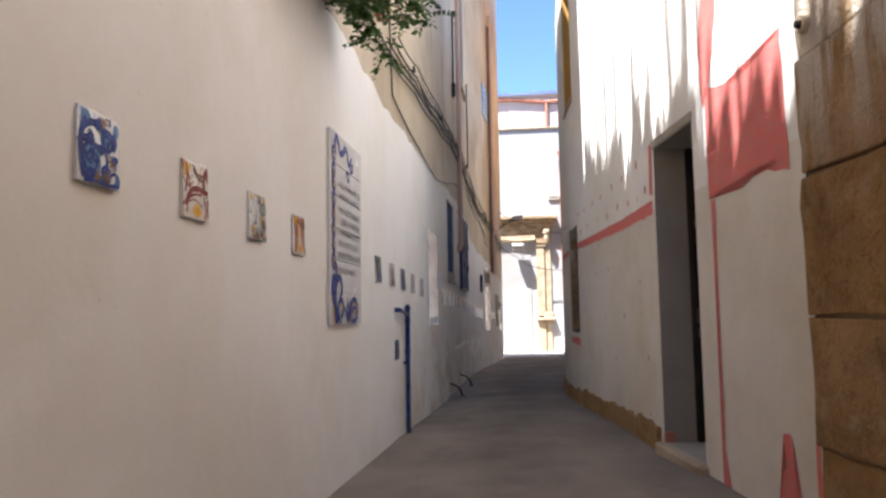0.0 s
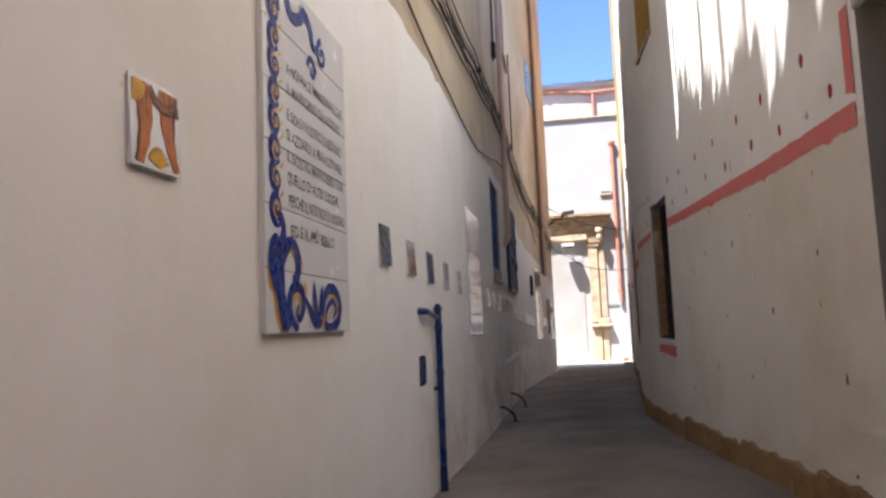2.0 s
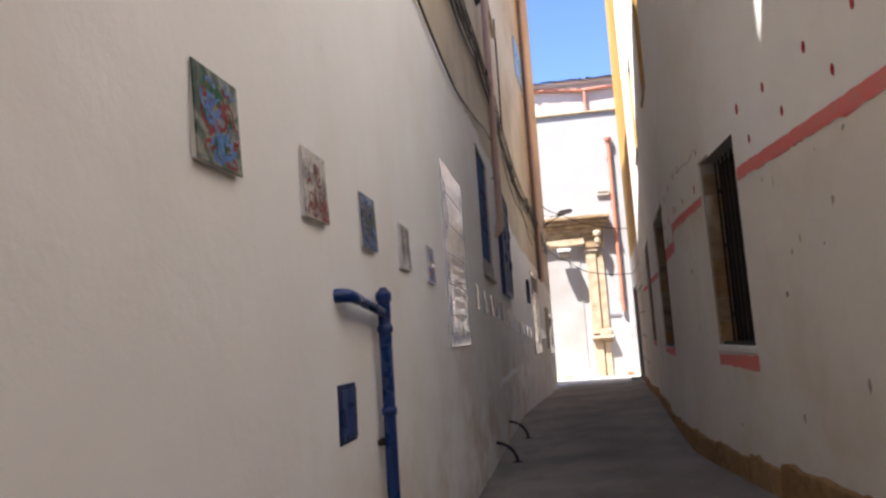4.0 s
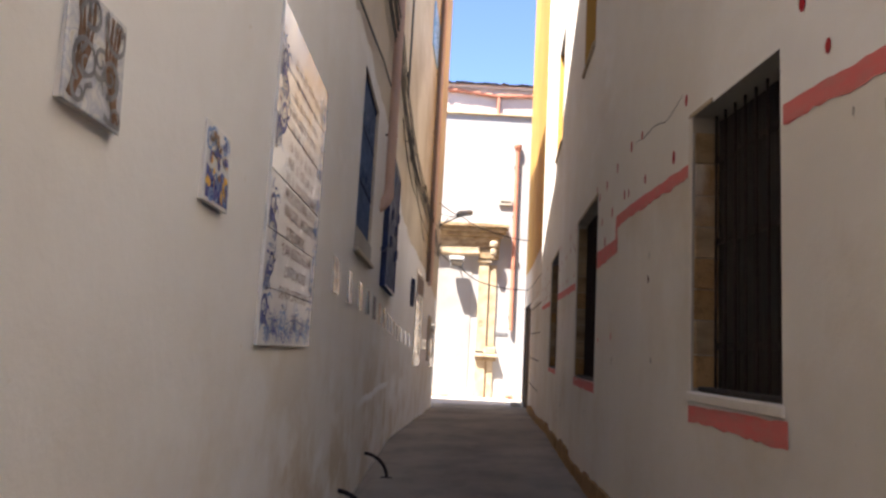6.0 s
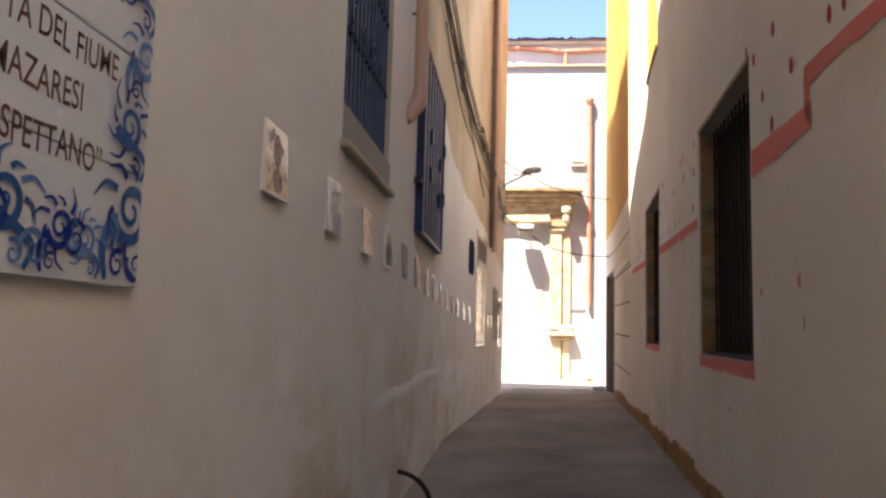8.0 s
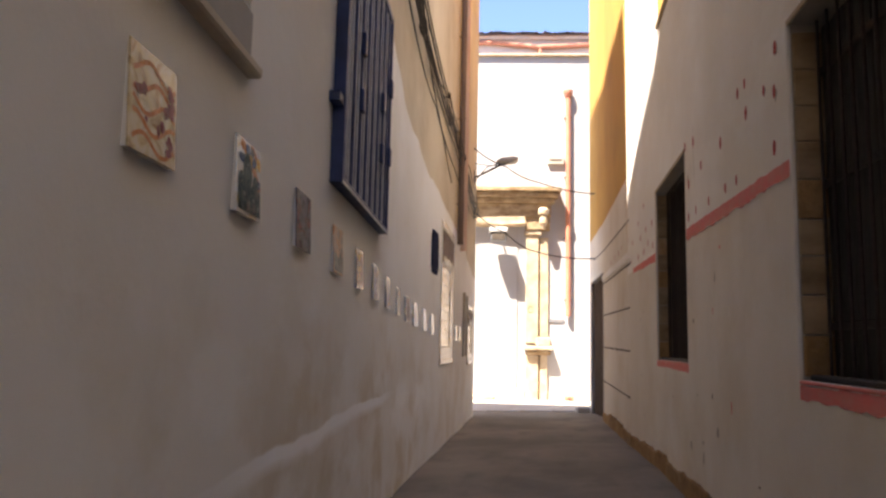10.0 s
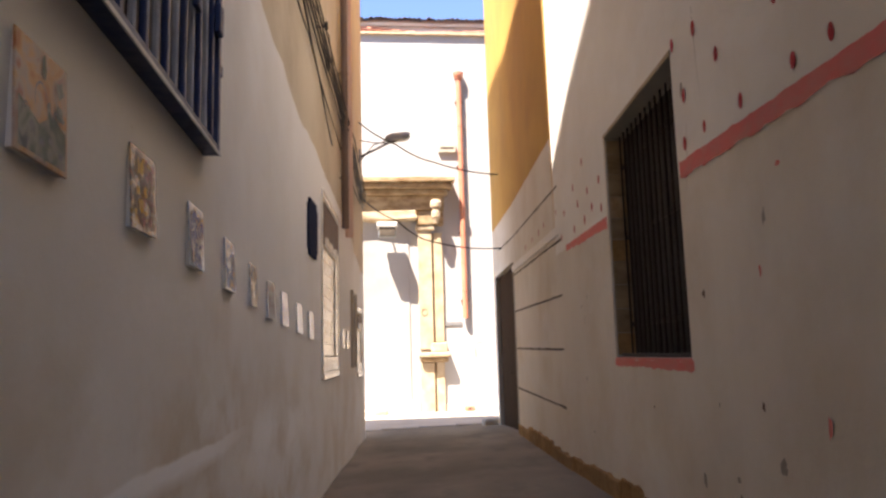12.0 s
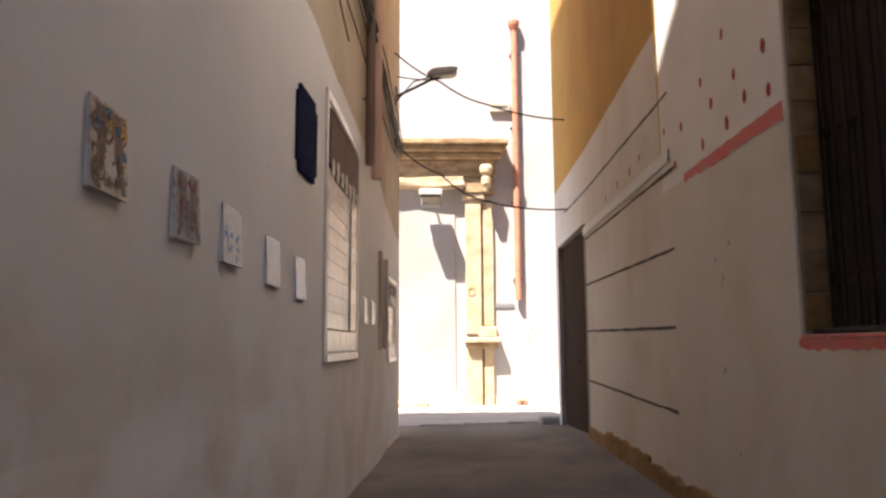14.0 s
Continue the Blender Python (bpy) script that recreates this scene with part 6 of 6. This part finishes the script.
for i in range(3):
    rows.append([rt.verts.new((0.12 * math.cos(a), 0.9 * i, 0.30 * 0.9 * i + 0.10 * math.sin(a))) for a in [math.pi * k / 6 for k in range(7)]])
for a, b in zip(rows, rows[1:]):
    for k in range(6):
        rt.faces.new((a[k], a[k + 1], b[k + 1], b[k]))
rtm = mesh_of("roof_tile", rt)
rtm.materials.append(ROOFTILE)
rng = random.Random(8)
for k in range(70):
    part("roof_tile", rtm, None, roof, m=pose(-5 + 0.2 * k + rng.uniform(-0.02, 0.02), 46.2 + rng.uniform(-0.06, 0.06), 15.14 + rng.uniform(-0.03, 0.03)))
gut = thing("rain_gutter", pose(0, 46.55, 14.75), "sagging terracotta gutter pipe on pink plaster", "gutter")
part("pipe", tube([(-11, 0, 0.12), (-4, -0.1, 0.12), (0, -0.1, 0.08), (1.9, -0.1, -0.12), (4, -0.1, -0.02), (12, -0.1, 0.12)], 0.10, 10), TERRA, gut, smooth=True)
part("outlet", tube([(2.0, -0.1, -0.1), (2.0, -0.08, -1.5), (2.0, -0.08, -6)], 0.08, 10), TERRA, gut, smooth=True)

pipe = thing("terracotta_downpipe", pose(2.32, 38.4, 2.28), "jointed terracotta downpipe on sunlit white plaster", "drainpipe")
for k in range(9):
    z0 = 0.825 * k
    part("pipe_length", tube([(0, -0.12, z0), (0, -0.12, z0 + 0.824)], 0.08, 18), TERRA, pipe, smooth=True)
    part("collar", tube([(0, -0.12, z0 + 0.77), (0, -0.12, z0 + 0.775), (0, -0.12, z0 + 0.82)], [0.081, 0.088, 0.088], 18), TERRA, pipe)
part("hopper", tube([(0, -0.12, 7.2), (0, -0.12, 7.32), (0, -0.12, 7.42)], [0.10, 0.15, 0.16], 14), TERRA, pipe)
for k in range(4):
    part("bracket", box(-0.12, 0.12, -0.06, 0.01, 0.5 + 2 * k, 0.54 + 2 * k, 0.004), IRON, pipe)
vent = thing("vent_box", pose(1.98, 38.4, 7.36), "small pale vent box on the far wall", "vent")
part("body", box(-0.32, 0.2, -0.10, 0.004, -0.13, 0.13, 0.01), KERB, vent)
# solid dark strip on the face for the shade inside the slot
part("slot", box(-0.26, 0.14, -0.106, -0.1005, -0.03, 0.03), DARKMORTAR, vent)
plate = thing("grey_sign_plate", pose(1.92, 38.4, 2.14), "small grey plate on the white wall", "plate")
part("plate", box(-0.30, 0.30, -0.03, 0.002, -0.06, 0.06, 0.006), GREYPLATE, plate)
bm = bmesh.new()
for pts in (((2.55, 1.25), (2.62, 1.55), (2.78, 1.6), (2.86, 1.45)), ((2.5, 0.75), (2.6, 1.2), (2.6, 1.45)), ((2.52, 1.2), (2.75, 1.25))):
    for (u0, v0), (u1, v1) in zip(pts, pts[1:]):
        ribbon([(u0, v0), (u1, v1)], 0.022, 0.0, bm)
part("scrawl", bm, GREYREVEAL, north, "faint scrawled strokes", m=pose(0, 38.395, 0) @ Matrix(((0, 1, 0, 0), (-1, 0, 0, 0), (0, 0, 1, 0), (0, 0, 0, 1))))


def portal():
    t = thing("stone_portal", pose(0, 38.4, gz(1.2, 38.4)), "weathered sandstone portal with broken cornice and pilaster", "portal")
    g = gz(1.2, 38.4)

    def p(name, x0, x1, out, z0, z1, mat, bev=0.02, label="", rough=0.0):
        bm = box(x0, x1, -out, 0.005, z0 - g, z1 - g, bev)
        if rough:
            bmesh.ops.subdivide_edges(bm, edges=[e for e in bm.edges if e.calc_length() > 0.2], cuts=5, use_grid_fill=True)
            for v in bm.verts:
                n = noise.noise_vector(v.co * 5.0)
                v.co += n * rough
        part(name, bm, mat, t, label)

    # cornice and frieze carry their shadow as a darker colour of the same stone
    p("cornice_slab", -3.4, 2.06, 0.62, 6.22, 6.36, SANDDARK, 0.02, rough=0.012)
    p("cornice_moulding", -3.35, 1.98, 0.52, 6.05, 6.215, SANDDARK, 0.03)
    p("cornice_moulding", -3.3, 1.88, 0.40, 5.88, 6.045, SANDDARK, 0.03)
    p("frieze", -3.25, 1.76, 0.28, 5.45, 5.875, SANDDARK, 0.02, rough=0.01)
    p("broken_architrave", -3.2, 0.95, 0.30, 5.16, 5.445, SANDPALE, 0.04, "broken pale stone edge", rough=0.06)
    p("architrave_block", 0.95, 1.74, 0.24, 5.02, 5.445, SANDDARK, 0.03, rough=0.015)
    p("capital", 0.92, 1.48, 0.20, 4.86, 5.015, SANDPALE, 0.03, rough=0.01)
    p("pilaster", 0.98, 1.38, 0.14, 1.42, 4.855, SANDPALE, 0.012, rough=0.006)
    p("pilaster_return", 1.44, 1.70, 0.08, 1.62, 4.80, SANDPALE, 0.012, rough=0.006)
    p("pilaster_channel", 1.381, 1.439, 0.02, g - 0.02, 4.80, SANDDARK, 0.004)
    p("plinth_block", 1.30, 1.76, 0.20, 1.335, 1.60, SANDPALE, 0.03, rough=0.012)
    p("ledge", 0.93, 1.84, 0.34, 1.20, 1.33, SANDPALE, 0.03, rough=0.01)
    p("ledge_bracket", 1.0, 1.78, 0.22, 1.05, 1.195, SANDDARK, 0.03)
    p("pedestal", 0.98, 1.38, 0.15, g - 0.05, 1.045, SANDPALE, 0.012, rough=0.006)
    p("pedestal_return", 1.44, 1.68, 0.09, g - 0.05, 1.045, SANDPALE, 0.012, rough=0.006)
    p("infill", -2.55, 0.72, 0.03, g - 0.05, 5.15, FARINFILL, 0.006, "greyer plaster infill of the blocked portal", rough=0.003)
    urn = tube([(1.5, -0.45, z - g) for z in (5.02, 5.1, 5.2, 5.34, 5.44, 5.5, 5.62, 5.70)], [0.06, 0.08, 0.13, 0.13, 0.08, 0.16, 0.17, 0.12], 14)
    part("urn", urn, SANDPALE, t, "pale carved stone finial")
    part("carved_ring", tube([(1.13 + 0.085 * math.cos(a), -0.143, 2.48 - g + 0.10 * math.sin(a)) for a in [2 * math.pi * k / 20 for k in range(21)]], 0.012, 6), SANDDARK, t, "faint carved ring")
    p("left_pilaster", -3.0, -2.6, 0.14, g - 0.05, 5.1, SANDPALE, 0.012)


portal()
outlet = thing("drain_outlet", pose(2.36, 38.4, gz(2.36, 38.4)), "small dark clay drain outlet at the wall foot", "drain outlet")
part("hood", box(-0.13, 0.13, -0.14, 0.004, 0.0, 0.16, 0.03), TERRA, outlet)
# solid dark disc on the hood for the shade inside the outlet
part("mouth", tube([(0, -0.139, 0.08), (0, -0.15, 0.08)], 0.05, 14), DARKMORTAR, outlet, "dark disc for the shaded mouth")
flood = thing("floodlight", pose(0.08, 38.4, 4.92), "boxy floodlight under the stone cornice", "floodlight")
part("housing", box(-0.25, 0.25, -0.75, -0.35, -0.32, -0.06, 0.02), METALGREY, flood)
part("hood", box(-0.29, 0.29, -0.80, -0.33, -0.059, 0.09, 0.025), LAMPGLASS, flood, "pale top cover")
part("lens", box(-0.21, 0.21, -0.765, -0.7505, -0.29, -0.09), DARKMORTAR, flood, "dark glass front")
part("bracket", tube([(0, -0.4, 0.0), (0, -0.2, 0.12), (0, 0.0, 0.15)], 0.03, 8), IRON, flood)

# kerb stones and a doorstep across the street
kerb = tagged(new("kerb_north"), "pale worn kerb stones before the far wall", "kerb", kind="structure")
rng = random.Random(14)
x = -4.0
while x < 6:
    w = rng.uniform(0.7, 1.1)
    part("kerb_stone", box(x + 0.006, x + w - 0.006, 33.15, 33.42, gz(x, 33.3) - 0.12, gz(x, 33.3) + 0.035, 0.012), KERB, kerb)
    x += w
step = thing("stone_step", pose(-0.9, 38.05, gz(0, 38)), "low worn stone step against the far wall", "step")
part("tread", box(-1.6, 0.9, -0.35, 0.3, -0.05, 0.14, 0.02), SANDPALE, step)
corner = thing("corner_stone", pose(EAST(32.4) - 0.1, 32.75, gz(2.1, 32.6)), "small stone block at the alley corner", "corner stone")
part("block", box(-0.2, 0.25, -0.15, 0.2, -0.05, 0.12, 0.03), KERB, corner)


# ---- unseen canes added along the west roof to break up the sunlight ----
def cane_sun_breaker():
    t = thing("cane_sun_breaker", pose(-1.45, 0, 9.0), "unseen canes added on the roof parapet to break up sunlight", "cane screen")
    rng = random.Random(55)
    y = 0.2
    while y < 9.3:
        base = west_top(y) - 9.15
        if 1.7 < y < 4.2 and base < 1.6:
            y += 0.1
            continue
        h = rng.choice((0.3, 0.5, 0.9, 1.4, 2.0, 2.6)) * rng.uniform(0.7, 1.1)
        r = rng.uniform(0.022, 0.055)
        lean = rng.uniform(-0.06, 0.06)
        part("cane", tube([(0.1, y, base), (0.1 + rng.uniform(-0.03, 0.03), y + lean * h * 0.5, base + h * 0.5), (0.1, y + lean * h, base + h)], [r, r * 0.85, r * 0.4], 7), BROWNWOOD, t)
        y += rng.uniform(0.08, 0.26)


cane_sun_breaker()
